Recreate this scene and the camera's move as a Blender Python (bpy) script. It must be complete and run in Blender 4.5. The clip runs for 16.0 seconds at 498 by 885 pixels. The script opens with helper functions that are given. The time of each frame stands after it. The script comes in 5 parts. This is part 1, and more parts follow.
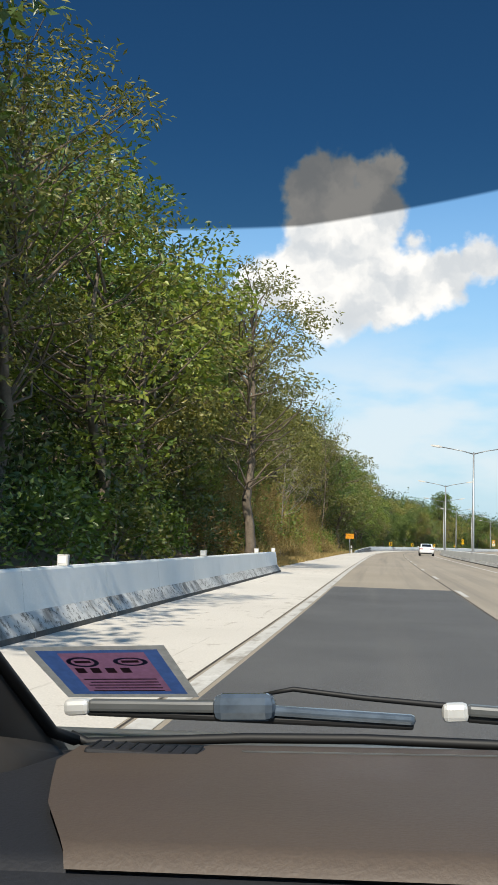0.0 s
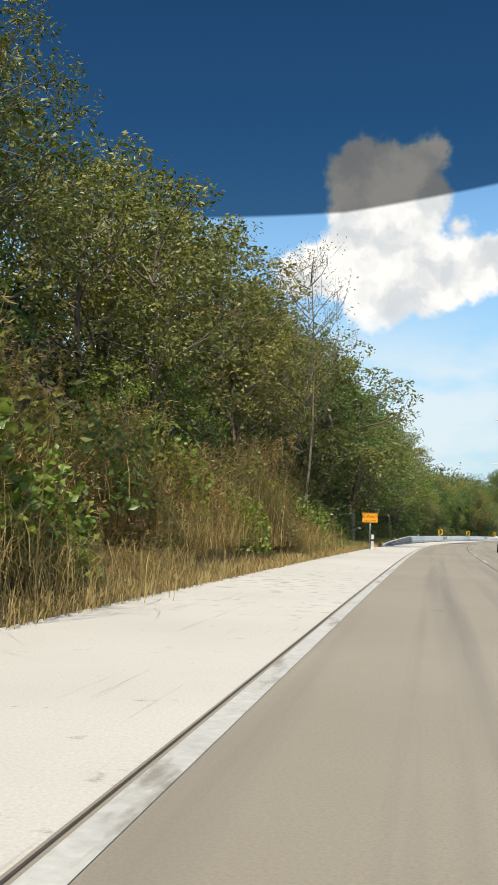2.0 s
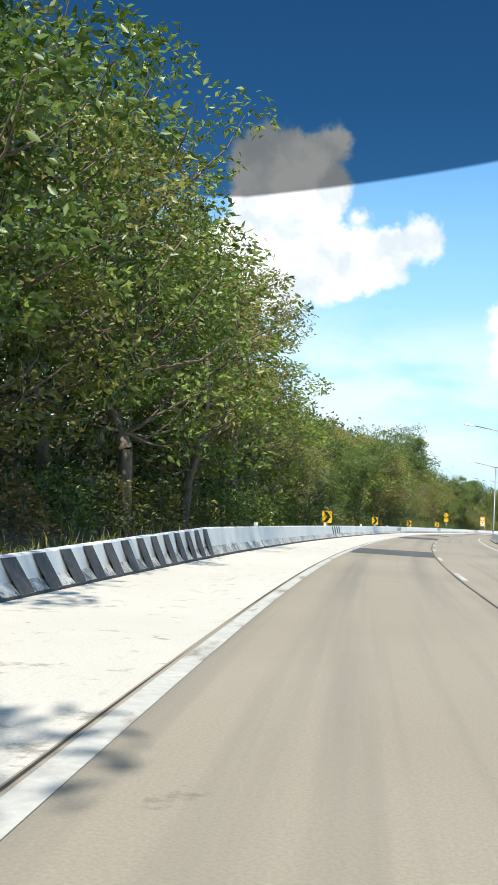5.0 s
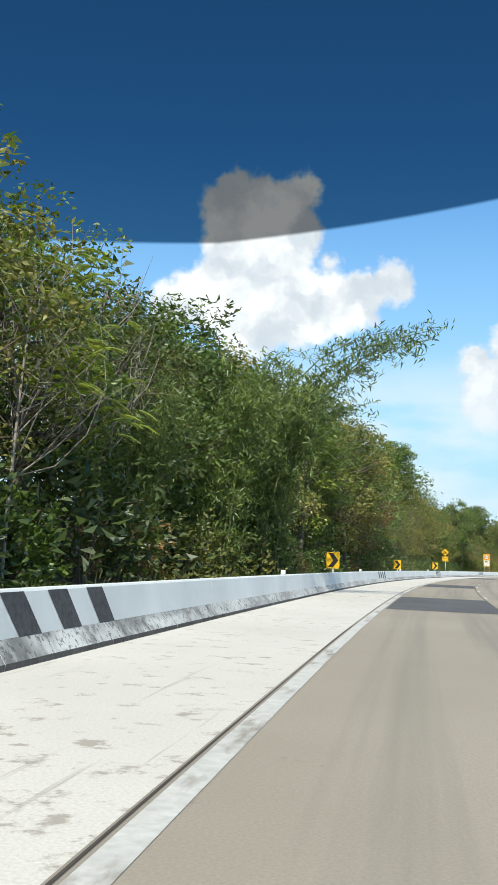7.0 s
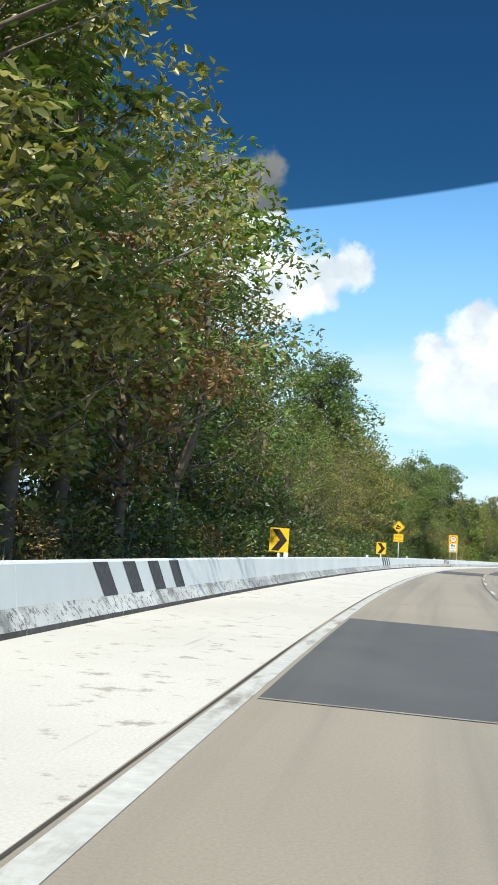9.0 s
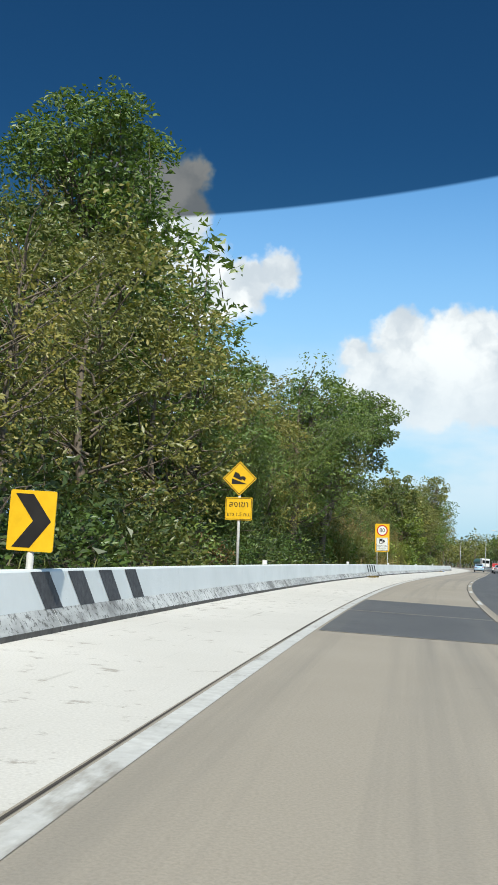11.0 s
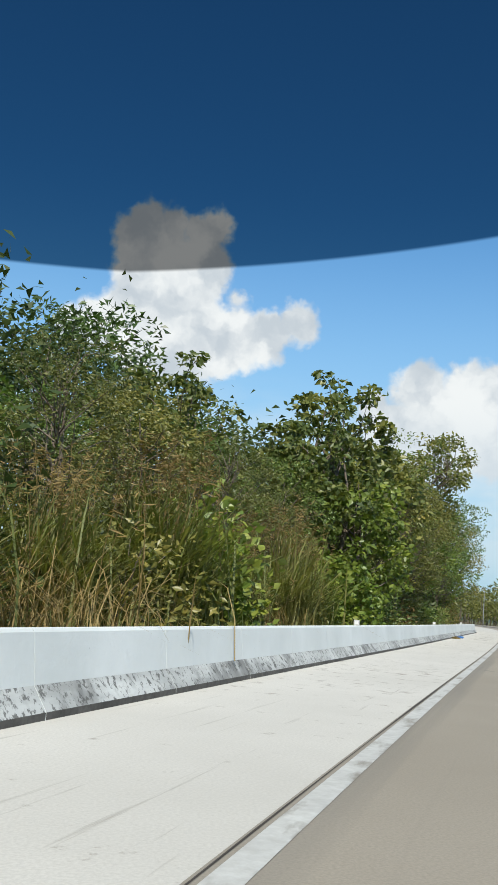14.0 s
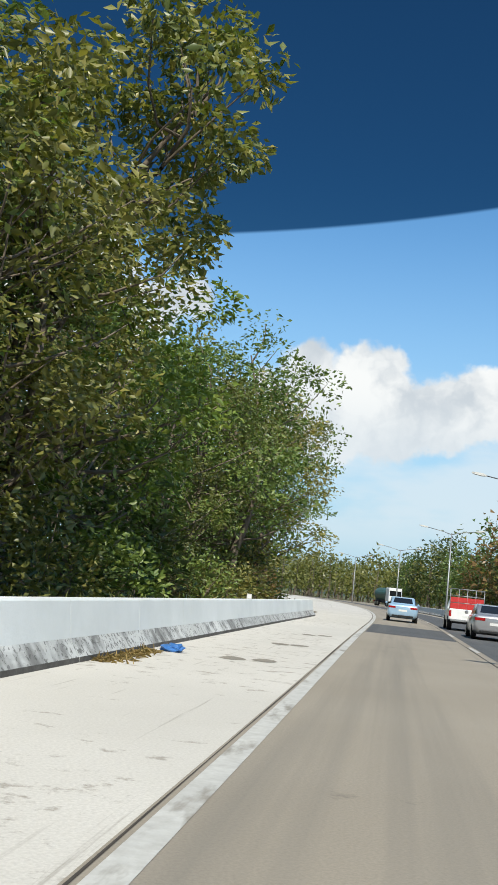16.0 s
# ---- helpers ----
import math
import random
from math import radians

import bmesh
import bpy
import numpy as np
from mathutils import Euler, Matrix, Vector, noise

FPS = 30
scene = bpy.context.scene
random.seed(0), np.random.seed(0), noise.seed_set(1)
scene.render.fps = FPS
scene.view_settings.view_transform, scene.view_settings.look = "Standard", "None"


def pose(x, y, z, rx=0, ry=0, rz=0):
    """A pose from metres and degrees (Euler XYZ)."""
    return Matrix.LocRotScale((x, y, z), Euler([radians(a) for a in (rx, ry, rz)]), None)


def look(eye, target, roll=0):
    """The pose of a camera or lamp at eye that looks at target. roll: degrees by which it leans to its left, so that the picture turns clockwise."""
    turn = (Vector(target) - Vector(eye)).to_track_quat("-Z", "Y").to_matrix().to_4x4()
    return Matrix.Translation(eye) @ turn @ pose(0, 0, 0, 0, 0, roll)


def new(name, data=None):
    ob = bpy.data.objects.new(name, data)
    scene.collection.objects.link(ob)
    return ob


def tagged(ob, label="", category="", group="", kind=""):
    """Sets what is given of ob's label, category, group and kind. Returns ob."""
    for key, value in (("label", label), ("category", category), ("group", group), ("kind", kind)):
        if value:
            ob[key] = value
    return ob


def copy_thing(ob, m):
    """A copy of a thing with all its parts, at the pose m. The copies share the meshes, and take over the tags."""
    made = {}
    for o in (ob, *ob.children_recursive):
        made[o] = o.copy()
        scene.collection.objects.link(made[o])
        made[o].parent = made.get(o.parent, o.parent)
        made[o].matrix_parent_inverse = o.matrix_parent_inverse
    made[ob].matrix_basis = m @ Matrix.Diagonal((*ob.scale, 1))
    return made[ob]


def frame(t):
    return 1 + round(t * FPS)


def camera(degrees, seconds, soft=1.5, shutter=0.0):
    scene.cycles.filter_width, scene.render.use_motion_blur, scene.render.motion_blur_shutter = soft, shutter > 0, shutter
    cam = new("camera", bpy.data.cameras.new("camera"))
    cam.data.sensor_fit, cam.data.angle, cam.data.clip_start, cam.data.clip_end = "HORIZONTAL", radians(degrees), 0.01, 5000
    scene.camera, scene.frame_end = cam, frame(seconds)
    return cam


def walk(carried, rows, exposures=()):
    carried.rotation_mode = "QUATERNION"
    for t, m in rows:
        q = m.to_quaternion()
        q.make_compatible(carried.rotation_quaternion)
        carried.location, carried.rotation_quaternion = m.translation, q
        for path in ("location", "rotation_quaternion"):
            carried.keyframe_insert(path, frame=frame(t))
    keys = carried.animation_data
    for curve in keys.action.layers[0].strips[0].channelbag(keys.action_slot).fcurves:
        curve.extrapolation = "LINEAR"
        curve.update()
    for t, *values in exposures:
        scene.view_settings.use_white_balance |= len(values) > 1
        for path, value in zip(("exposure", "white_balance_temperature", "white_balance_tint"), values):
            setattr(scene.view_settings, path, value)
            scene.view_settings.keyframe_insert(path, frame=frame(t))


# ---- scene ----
# A motorway winding downhill beside a wooded slope, seen from the left seat of a car.

# --- the line of the road: curvature along its length, heading and place ---
BENDS = ((-80, 0.0017), (-21, 0.00172), (0.4, 0.00099), (21.9, 0.00024), (43.3, -0.00028), (64.8, -0.00012), (86.2, -0.00017),
         (107.6, -0.00048), (129.1, -0.00121), (150.5, -0.00174), (171.9, -0.00159), (193.4, -0.00096), (214.8, -0.00067),
         (236.2, -0.00122), (257.7, -0.00148), (279.1, -0.00117), (300.6, -0.00107), (322.0, -0.0015), (343.4, -0.00143),
         (364.9, -0.00099), (386.3, -0.00035), (407.8, 0.0005), (429.2, 0.0001), (452, -0.0004), (475, 0.0015), (660, 0.0019), (700, 0.0), (900, 0.0))
DS = 0.5
S_AXIS = np.arange(-80, 860, DS)
_k = np.interp(S_AXIS, [b[0] for b in BENDS], [b[1] for b in BENDS])
HEAD = np.cumsum(_k) * DS
_i0 = int(80 / DS)
HEAD -= HEAD[_i0]
LX, LY = np.cumsum(-np.sin(HEAD)) * DS, np.cumsum(np.cos(HEAD)) * DS
LX -= LX[_i0]
LY -= LY[_i0]


def road(s, lat, z=0.0):
    a = float(np.interp(s, S_AXIS, HEAD))
    return Vector((float(np.interp(s, S_AXIS, LX)) + lat * math.cos(a), float(np.interp(s, S_AXIS, LY)) + lat * math.sin(a), z))


def heading(s):
    return math.degrees(float(np.interp(s, S_AXIS, HEAD)))


def at_road(s, lat, z=0.0, turn=0.0, size=1.0):
    p = road(s, lat, z)
    return pose(p.x, p.y, p.z, 0, 0, heading(s) + turn) @ Matrix.Scale(size, 4)


# --- camera and its walk: seconds, way along the road, offset from its line, turn from its heading, pitch, roll ---
PATH = (
    (0, 0.00, 0.30, 8.69, 5.86, -1.81),
    (0.5, 13.40, 0.23, 8.82, 5.64, -3.29),
    (1, 26.77, 0.15, 10.16, 4.82, -0.48),
    (1.5, 40.12, 0.07, 10.57, 6.00, -2.89),
    (2, 53.45, -0.01, 10.74, 5.06, -1.86),
    (2.5, 66.75, -0.09, 10.01, 6.54, -2.68),
    (3, 80.05, -0.09, 10.33, 6.23, -1.61),
    (3.5, 93.38, -0.07, 10.70, 5.98, -1.41),
    (4, 106.75, -0.04, 11.49, 3.77, -2.73),
    (4.5, 120.15, -0.02, 7.22, 2.27, -1.17),
    (4.7, 125.53, -0.01, 5.81, 3.43, -3.58),
    (5.2, 138.99, 0.02, 6.46, 4.46, -3.32),
    (5.7, 152.47, -0.01, 7.35, 5.49, -3.06),
    (6.2, 165.94, -0.04, 8.30, 6.52, -2.79),
    (6.8, 182.09, -0.09, 9.25, 7.75, -2.48),
    (7, 187.47, -0.11, 9.57, 7.01, -2.39),
    (7.5, 200.91, -0.15, 10.17, 7.47, -2.89),
    (8, 214.33, -0.18, 9.25, 7.00, -3.14),
    (8.2, 219.69, -0.15, 9.60, 6.16, -4.49),
    (8.7, 233.04, -0.06, 9.38, 6.00, -4.44),
    (9.2, 246.30, 0.02, 9.38, 5.83, -4.39),
    (9.7, 259.49, 0.11, 9.49, 5.67, -4.34),
    (10.3, 275.20, 0.21, 9.53, 5.47, -4.28),
    (10.5, 280.42, 0.25, 9.16, 5.57, -4.26),
    (11, 293.39, 0.24, 8.90, 6.45, -3.75),
    (11.5, 306.25, 0.17, 7.53, 5.83, -3.89),
    (12, 318.99, 0.11, 6.82, 5.43, -3.20),
    (12.2, 324.06, 0.09, 6.25, 5.39, -3.34),
    (12.5, 331.62, 0.05, 7.99, 6.97, -4.14),
    (13, 344.15, -0.01, 12.82, 10.10, -5.00),
    (13.1, 346.64, -0.02, 12.95, 10.48, -5.48),
    (13.5, 356.55, -0.06, 13.79, 8.60, -5.62),
    (13.6, 359.01, -0.07, 14.53, 7.98, -4.57),
    (13.7, 361.47, -0.08, 14.94, 7.09, -4.45),
    (14, 368.78, -0.10, 15.32, 9.42, -4.87),
    (14.3, 376.03, -0.12, 15.05, 9.98, -6.83),
    (14.5, 380.83, -0.14, 14.87, 10.09, -6.19),
    (15, 392.68, -0.17, 14.51, 6.92, -5.75),
    (15.1, 395.03, -0.18, 13.91, 7.27, -5.29),
    (15.5, 404.35, -0.21, 8.40, 6.81, -4.09),
    (15.6, 406.66, -0.22, 7.72, 7.86, -3.42),
    (16, 415.83, -0.25, 8.65, 8.48, -6.17),
)
EYE = 1.21
cam = camera(29.3, 16.0, soft=1.0)
walk(cam, [(t, pose(*road(s, lat, EYE), 90 + pitch, roll, heading(s) + turn)) for t, s, lat, turn, pitch, roll in PATH],
     ((0, 0.33, 6800, 9), (3.5, 0.42, 6900, 9), (4.3, 0.66, 6700, 8), (4.8, 0.66, 6500, 7), (6.8, 0.40, 6350, 6), (7.6, 0.52, 6350, 6), (8.2, 0.64, 6350, 6),
      (10.3, 0.32, 6300, 5), (13.0, 0.30, 6350, 6), (13.7, 0.14, 6350, 6), (14.5, 0.18, 6350, 6), (15.1, 0.38, 6500, 7), (16, 0.22, 6450, 7)))

# --- world, sun ---
SUN = Vector((-0.04, -0.68, 0.73)).normalized()
world = bpy.data.worlds.new("sky")
scene.world = world
world.use_nodes = True


def build_sky():
    nt = world.node_tree
    nt.nodes.clear()
    N, L = nt.nodes.new, nt.links.new

    def math_node(op, a, b=None, clamp=False):
        n = N("ShaderNodeMath")
        n.operation, n.use_clamp = op, clamp
        for i, v in enumerate((a, b)):
            if v is None:
                continue
            if isinstance(v, (int, float)):
                n.inputs[i].default_value = v
            else:
                L(v, n.inputs[i])
        return n.outputs[0]

    def ramp(v, a, b, lo=0.0, hi=1.0):
        n = N("ShaderNodeMapRange")
        n.interpolation_type = "SMOOTHSTEP"
        L(v, n.inputs[0])
        for i, q in enumerate((a, b, lo, hi)):
            n.inputs[i + 1].default_value = q
        return n.outputs[0]

    def mix(f, a, b):
        n = N("ShaderNodeMix")
        n.data_type = "RGBA"
        for sock, v in ((n.inputs[0], f), (n.inputs[6], a), (n.inputs[7], b)):
            if isinstance(v, tuple):
                sock.default_value = (*v, 1)
            elif isinstance(v, (int, float)):
                sock.default_value = v
            else:
                L(v, sock)
        return n.outputs[2]

    sky = N("ShaderNodeTexSky")
    sky.sky_type, sky.sun_disc = "NISHITA", False
    sky.sun_elevation = math.asin(SUN.z)
    sky.sun_rotation = math.atan2(SUN.x, SUN.y)
    sky.air_density, sky.dust_density, sky.ozone_density = 1.0, 0.6, 2.5
    geo = N("ShaderNodeTexCoord")
    sep = N("ShaderNodeSeparateXYZ")
    L(geo.outputs["Generated"], sep.inputs[0])
    deg = 180 / math.pi
    el = math_node("MULTIPLY", math_node("ARCSINE", sep.outputs[2]), deg)
    az = math_node("MULTIPLY", math_node("ARCTAN2", math_node("MULTIPLY", sep.outputs[0], -1.0), sep.outputs[1]), deg)
    ang = N("ShaderNodeCombineXYZ")
    L(az, ang.inputs[0]), L(el, ang.inputs[1])
    # billows: two scales of warp
    warp = ang.outputs[0]
    for scale, amount, detail in ((0.55, 1.5, 3.0), (1.9, 0.75, 4.0)):
        nz = N("ShaderNodeTexNoise")
        nz.inputs["Scale"].default_value, nz.inputs["Detail"].default_value = scale, detail
        L(ang.outputs[0], nz.inputs["Vector"])
        sub = N("ShaderNodeVectorMath")
        sub.operation = "SUBTRACT"
        L(nz.outputs["Color"], sub.inputs[0])
        sub.inputs[1].default_value = (0.5, 0.5, 0.5)
        mad = N("ShaderNodeVectorMath")
        mad.operation = "MULTIPLY_ADD"
        L(sub.outputs[0], mad.inputs[0])
        mad.inputs[1].default_value = (amount, amount, 0)
        L(warp, mad.inputs[2])
        warp = mad.outputs[0]
    # heaps of the cumulus clouds: azimuth, elevation, radius in degrees
    heaps = ((6.0, 21.0, 1.3), (5.2, 21.9, 1.3), (3.5, 21.8, 1.2), (2.0, 21.5, 1.2), (0.9, 21.7, 1.3), (4.6, 19.3, 2.8),
             (1.8, 19.4, 2.3), (5.0, 16.0, 2.8), (2.3, 15.7, 3.0), (-0.6, 15.3, 2.3), (-0.9, 17.9, 0.7), (-4.9, 16.7, 1.5),
             (-2.7, 15.6, 1.8), (-9.7, 12.0, 1.2), (-12.4, 13.1, 1.9), (-15.3, 13.5, 1.6), (-17.1, 13.7, 1.5),
             (-14.0, 10.6, 3.0), (-17.4, 10.7, 3.0), (-11.1, 10.1, 2.3), (-20.7, 11.1, 2.5), (-23.0, 11.8, 2.6), (4.0, 14.0, 2.3), (1.0, 14.2, 1.8), (7.0, 15.6, 2.0), (8.8, 15.0, 1.5))
    cover = None
    for a, e, r in heaps:
        sub = N("ShaderNodeVectorMath")
        sub.operation = "SUBTRACT"
        L(warp, sub.inputs[0])
        sub.inputs[1].default_value = (a, e, 0)
        ln = N("ShaderNodeVectorMath")
        ln.operation = "LENGTH"
        L(sub.outputs[0], ln.inputs[0])
        d = math_node("SUBTRACT", r, ln.outputs["Value"])
        cover = d if cover is None else math_node("SMOOTH_MAX", cover, d)
    dens = ramp(cover, -0.12, 0.55)
    soft = math_node("MAXIMUM", ramp(el, 9.0, 13.5), ramp(az, -6.0, -9.0))
    dens = math_node("MULTIPLY", dens, soft)
    # loose veils near the horizon
    nz = N("ShaderNodeTexNoise")
    nz.inputs["Scale"].default_value, nz.inputs["Detail"].default_value = 0.13, 6.0
    sq = N("ShaderNodeVectorMath")
    sq.operation = "MULTIPLY"
    L(ang.outputs[0], sq.inputs[0])
    sq.inputs[1].default_value = (0.7, 1.9, 0)
    L(sq.outputs[0], nz.inputs["Vector"])
    veil = math_node("MULTIPLY", ramp(nz.outputs["Fac"], 0.34, 0.55), math_node("MULTIPLY", ramp(el, 14.0, 8.5), ramp(el, 1.0, 5.0)))
    # clear air: pale by the horizon, the sky texture's own blue higher up
    blue = N("ShaderNodeMix")
    blue.data_type, blue.blend_type = "RGBA", "MULTIPLY"
    blue.inputs[0].default_value = 1.0
    L(sky.outputs[0], blue.inputs[6])
    blue.inputs[7].default_value = (0.82, 1.28, 1.48, 1)
    clear = mix(ramp(el, 25.0, -2.0), blue.outputs[2], (4.0, 5.75, 6.95))
    shade = N("ShaderNodeTexNoise")
    shade.inputs["Scale"].default_value, shade.inputs["Detail"].default_value = 0.28, 4.0
    L(warp, shade.inputs["Vector"])
    white = mix(ramp(shade.outputs["Fac"], 0.36, 0.62), (5.3, 5.7, 6.2), (8.3, 8.3, 8.3))
    white = mix(math_node("MULTIPLY", ramp(el, 13.0, 8.0), 0.75), white, (6.4, 6.9, 7.4))
    out = mix(dens, mix(math_node("MULTIPLY", veil, 0.68), clear, (6.6, 7.2, 7.7)), white)
    # windscreen's tint strip, painted into the sky as a dark tilted band
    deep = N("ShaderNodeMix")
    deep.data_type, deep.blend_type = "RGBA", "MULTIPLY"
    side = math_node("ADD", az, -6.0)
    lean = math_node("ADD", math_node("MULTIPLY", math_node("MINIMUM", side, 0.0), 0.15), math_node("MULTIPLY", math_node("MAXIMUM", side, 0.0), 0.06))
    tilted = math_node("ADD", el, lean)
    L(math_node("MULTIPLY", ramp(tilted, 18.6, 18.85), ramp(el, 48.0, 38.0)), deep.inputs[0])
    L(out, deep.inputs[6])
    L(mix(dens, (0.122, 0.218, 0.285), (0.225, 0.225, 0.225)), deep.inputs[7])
    bg = N("ShaderNodeBackground")
    bg.inputs[1].default_value = 0.1
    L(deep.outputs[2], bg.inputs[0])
    o = N("ShaderNodeOutputWorld")
    L(bg.outputs[0], o.inputs[0])


build_sky()
sun = new("sun", bpy.data.lights.new("sun", "SUN"))
sun.data.energy, sun.data.angle, sun.data.color = 5.0, radians(0.55), (1.0, 0.93, 0.82)
sun.matrix_world = look(SUN * 300, (0, 0, 0))

EDGE, LANE, MEDIAN, FOOT = -1.27, 2.25, 7.0, -4.12
END = 640


# --- materials ---
def material(name, rough=0.8, metal=0.0, spec=0.4):
    m = bpy.data.materials.new(name)
    m.use_nodes = True
    b = m.node_tree.nodes["Principled BSDF"]
    b.inputs["Roughness"].default_value, b.inputs["Metallic"].default_value = rough, metal
    b.inputs["Specular IOR Level"].default_value = spec
    return m, m.node_tree, b


def noise_node(nt, scale, detail=4.0, vector=None, rough=0.6):
    n = nt.nodes.new("ShaderNodeTexNoise")
    n.inputs["Scale"].default_value, n.inputs["Detail"].default_value, n.inputs["Roughness"].default_value = scale, detail, rough
    if vector is not None:
        nt.links.new(vector, n.inputs["Vector"])
    return n.outputs["Fac"]


def coords(nt, stretch=(1, 1, 1), kind="Object"):
    t, m = nt.nodes.new("ShaderNodeTexCoord"), nt.nodes.new("ShaderNodeMapping")
    m.inputs["Scale"].default_value = stretch
    nt.links.new(t.outputs[kind], m.inputs[0])
    return m.outputs[0]


def ramp_node(nt, fac, *stops):
    r = nt.nodes.new("ShaderNodeValToRGB")
    while len(r.color_ramp.elements) < len(stops):
        r.color_ramp.elements.new(0.5)
    for e, (p, c) in zip(r.color_ramp.elements, stops):
        e.position, e.color = p, (*c, 1)
    nt.links.new(fac, r.inputs[0])
    return r.outputs[0]


def mix_node(nt, fac, a, b, blend="MIX"):
    n = nt.nodes.new("ShaderNodeMix")
    n.data_type, n.blend_type = "RGBA", blend
    for sock, v in ((n.inputs[0], fac), (n.inputs[6], a), (n.inputs[7], b)):
        if isinstance(v, tuple):
            sock.default_value = (*v, 1)
        elif isinstance(v, (int, float)):
            sock.default_value = v
        else:
            nt.links.new(v, sock)
    return n.outputs[2]


def bump(nt, b, height, strength=0.3, distance=0.02):
    n = nt.nodes.new("ShaderNodeBump")
    n.inputs["Strength"].default_value, n.inputs["Distance"].default_value = strength, distance
    nt.links.new(height, n.inputs["Height"])
    nt.links.new(n.outputs[0], b.inputs["Normal"])


def ground_like(name, c1, c2, c3, coarse=0.25, fine=30.0, rough=0.9, streak=None, strength=0.35, smudge=None):
    """Concrete, asphalt or soil: broad stains, grain and, where given, lengthwise traces along the UV's length."""
    m, nt, b = material(name, rough)
    v = coords(nt)
    base = ramp_node(nt, noise_node(nt, coarse, 6), (0.3, c1), (0.7, c2)) if v is None else ramp_node(nt, noise_node(nt, coarse, 6, v), (0.3, c1), (0.7, c2))
    grain = noise_node(nt, fine, 3, v)
    col = mix_node(nt, ramp_node(nt, grain, (0.35, (0, 0, 0)), (0.75, (0.6, 0.6, 0.6))), base, c3)
    if streak:
        uv = coords(nt, streak[0], "UV")
        s = noise_node(nt, 1.0, 5, uv)
        col = mix_node(nt, ramp_node(nt, s, (streak[2], (0, 0, 0)), (streak[3], (0.85, 0.85, 0.85))), col, streak[1])
    if smudge:
        blot = noise_node(nt, smudge[0], 7, v, 0.7)
        wide = noise_node(nt, 0.09, 3, v)
        mask = nt.nodes.new("ShaderNodeMath")
        mask.operation = "MULTIPLY_ADD"
        nt.links.new(wide, mask.inputs[0])
        mask.inputs[1].default_value = 0.35
        nt.links.new(blot, mask.inputs[2])
        col = mix_node(nt, ramp_node(nt, mask.outputs[0], (smudge[2], (0, 0, 0)), (smudge[2] + 0.07, (0.8, 0.8, 0.8))), col, smudge[1])
    nt.links.new(col, b.inputs["Base Color"])
    bump(nt, b, grain, strength)
    return m


def plain(name, colour, rough=0.6, metal=0.0, wear=0.15, scale=6.0, spec=0.4):
    m, nt, b = material(name, rough, metal, spec)
    v = coords(nt)
    n = noise_node(nt, scale, 5, v)
    dark = tuple(c * (1 - wear * 2) for c in colour)
    nt.links.new(ramp_node(nt, n, (0.3, dark), (0.6, colour)), b.inputs["Base Color"])
    r = nt.nodes.new("ShaderNodeMapRange")
    r.inputs[3].default_value, r.inputs[4].default_value = rough * 0.8, min(1, rough * 1.2)
    nt.links.new(n, r.inputs[0])
    nt.links.new(r.outputs[0], b.inputs["Roughness"])
    return m


def leafy(name, stops, translucent=0.29, rough=0.42):
    m, nt, b = material(name, rough, 0, 0.5)
    g = nt.nodes.new("ShaderNodeNewGeometry")
    info = nt.nodes.new("ShaderNodeObjectInfo")
    total = None
    broad = noise_node(nt, 0.55, 3, coords(nt))
    for sock, share in ((info.outputs["Random"], 0.36), (g.outputs["Random Per Island"], 0.34), (broad, 0.62)):
        n = nt.nodes.new("ShaderNodeMath")
        n.operation = "MULTIPLY_ADD"
        nt.links.new(sock, n.inputs[0])
        n.inputs[1].default_value = share
        if total is None:
            n.inputs[2].default_value = -0.16
        else:
            nt.links.new(total, n.inputs[2])
        total = n.outputs[0]
    col = ramp_node(nt, total, *stops)
    nt.links.new(col, b.inputs["Base Color"])
    tr = nt.nodes.new("ShaderNodeBsdfTranslucent")
    warm = mix_node(nt, 1.0, col, (1.15, 1.25, 0.5), "MULTIPLY")
    nt.links.new(warm, tr.inputs[0])
    ms = nt.nodes.new("ShaderNodeMixShader")
    ms.inputs[0].default_value = translucent
    nt.links.new(b.outputs[0], ms.inputs[1])
    nt.links.new(tr.outputs[0], ms.inputs[2])
    nt.links.new(ms.outputs[0], nt.nodes["Material Output"].inputs[0])
    return m


CONCRETE = ground_like("shoulder_concrete", (0.50, 0.475, 0.425), (0.61, 0.58, 0.525), (0.39, 0.365, 0.325), 0.18, 42, 0.92,
                       ((9.0, 0.22, 1), (0.19, 0.165, 0.13), 0.63, 0.78), 0.14, (2.6, (0.27, 0.24, 0.20), 0.755))
LANE_CONCRETE = ground_like("lane_concrete", (0.275, 0.238, 0.185), (0.335, 0.294, 0.234), (0.20, 0.174, 0.138), 0.15, 48, 0.88,
                            ((1.3, 0.02, 1), (0.165, 0.152, 0.13), 0.48, 0.74), 0.15, (0.7, (0.13, 0.115, 0.095), 0.84))
ASPHALT = ground_like("asphalt", (0.078, 0.080, 0.082), (0.112, 0.114, 0.115), (0.05, 0.05, 0.05), 0.4, 60, 0.85, ((1.0, 0.03, 1), (0.125, 0.122, 0.114), 0.5, 0.8), 0.5)
WHITE_LINE = ground_like("road_paint_white", (0.446, 0.439, 0.410), (0.562, 0.554, 0.518), (0.324, 0.310, 0.281), 1.2, 9, 0.75, ((3.0, 0.8, 1), (0.216, 0.194, 0.158), 0.54, 0.66))
PATCH_EDGE = ground_like("patch_edge", (0.20, 0.19, 0.17), (0.34, 0.32, 0.29), (0.12, 0.11, 0.10), 2.0, 30, 0.9)
SEAL = plain("joint_sealant", (0.06, 0.05, 0.04), 0.8)
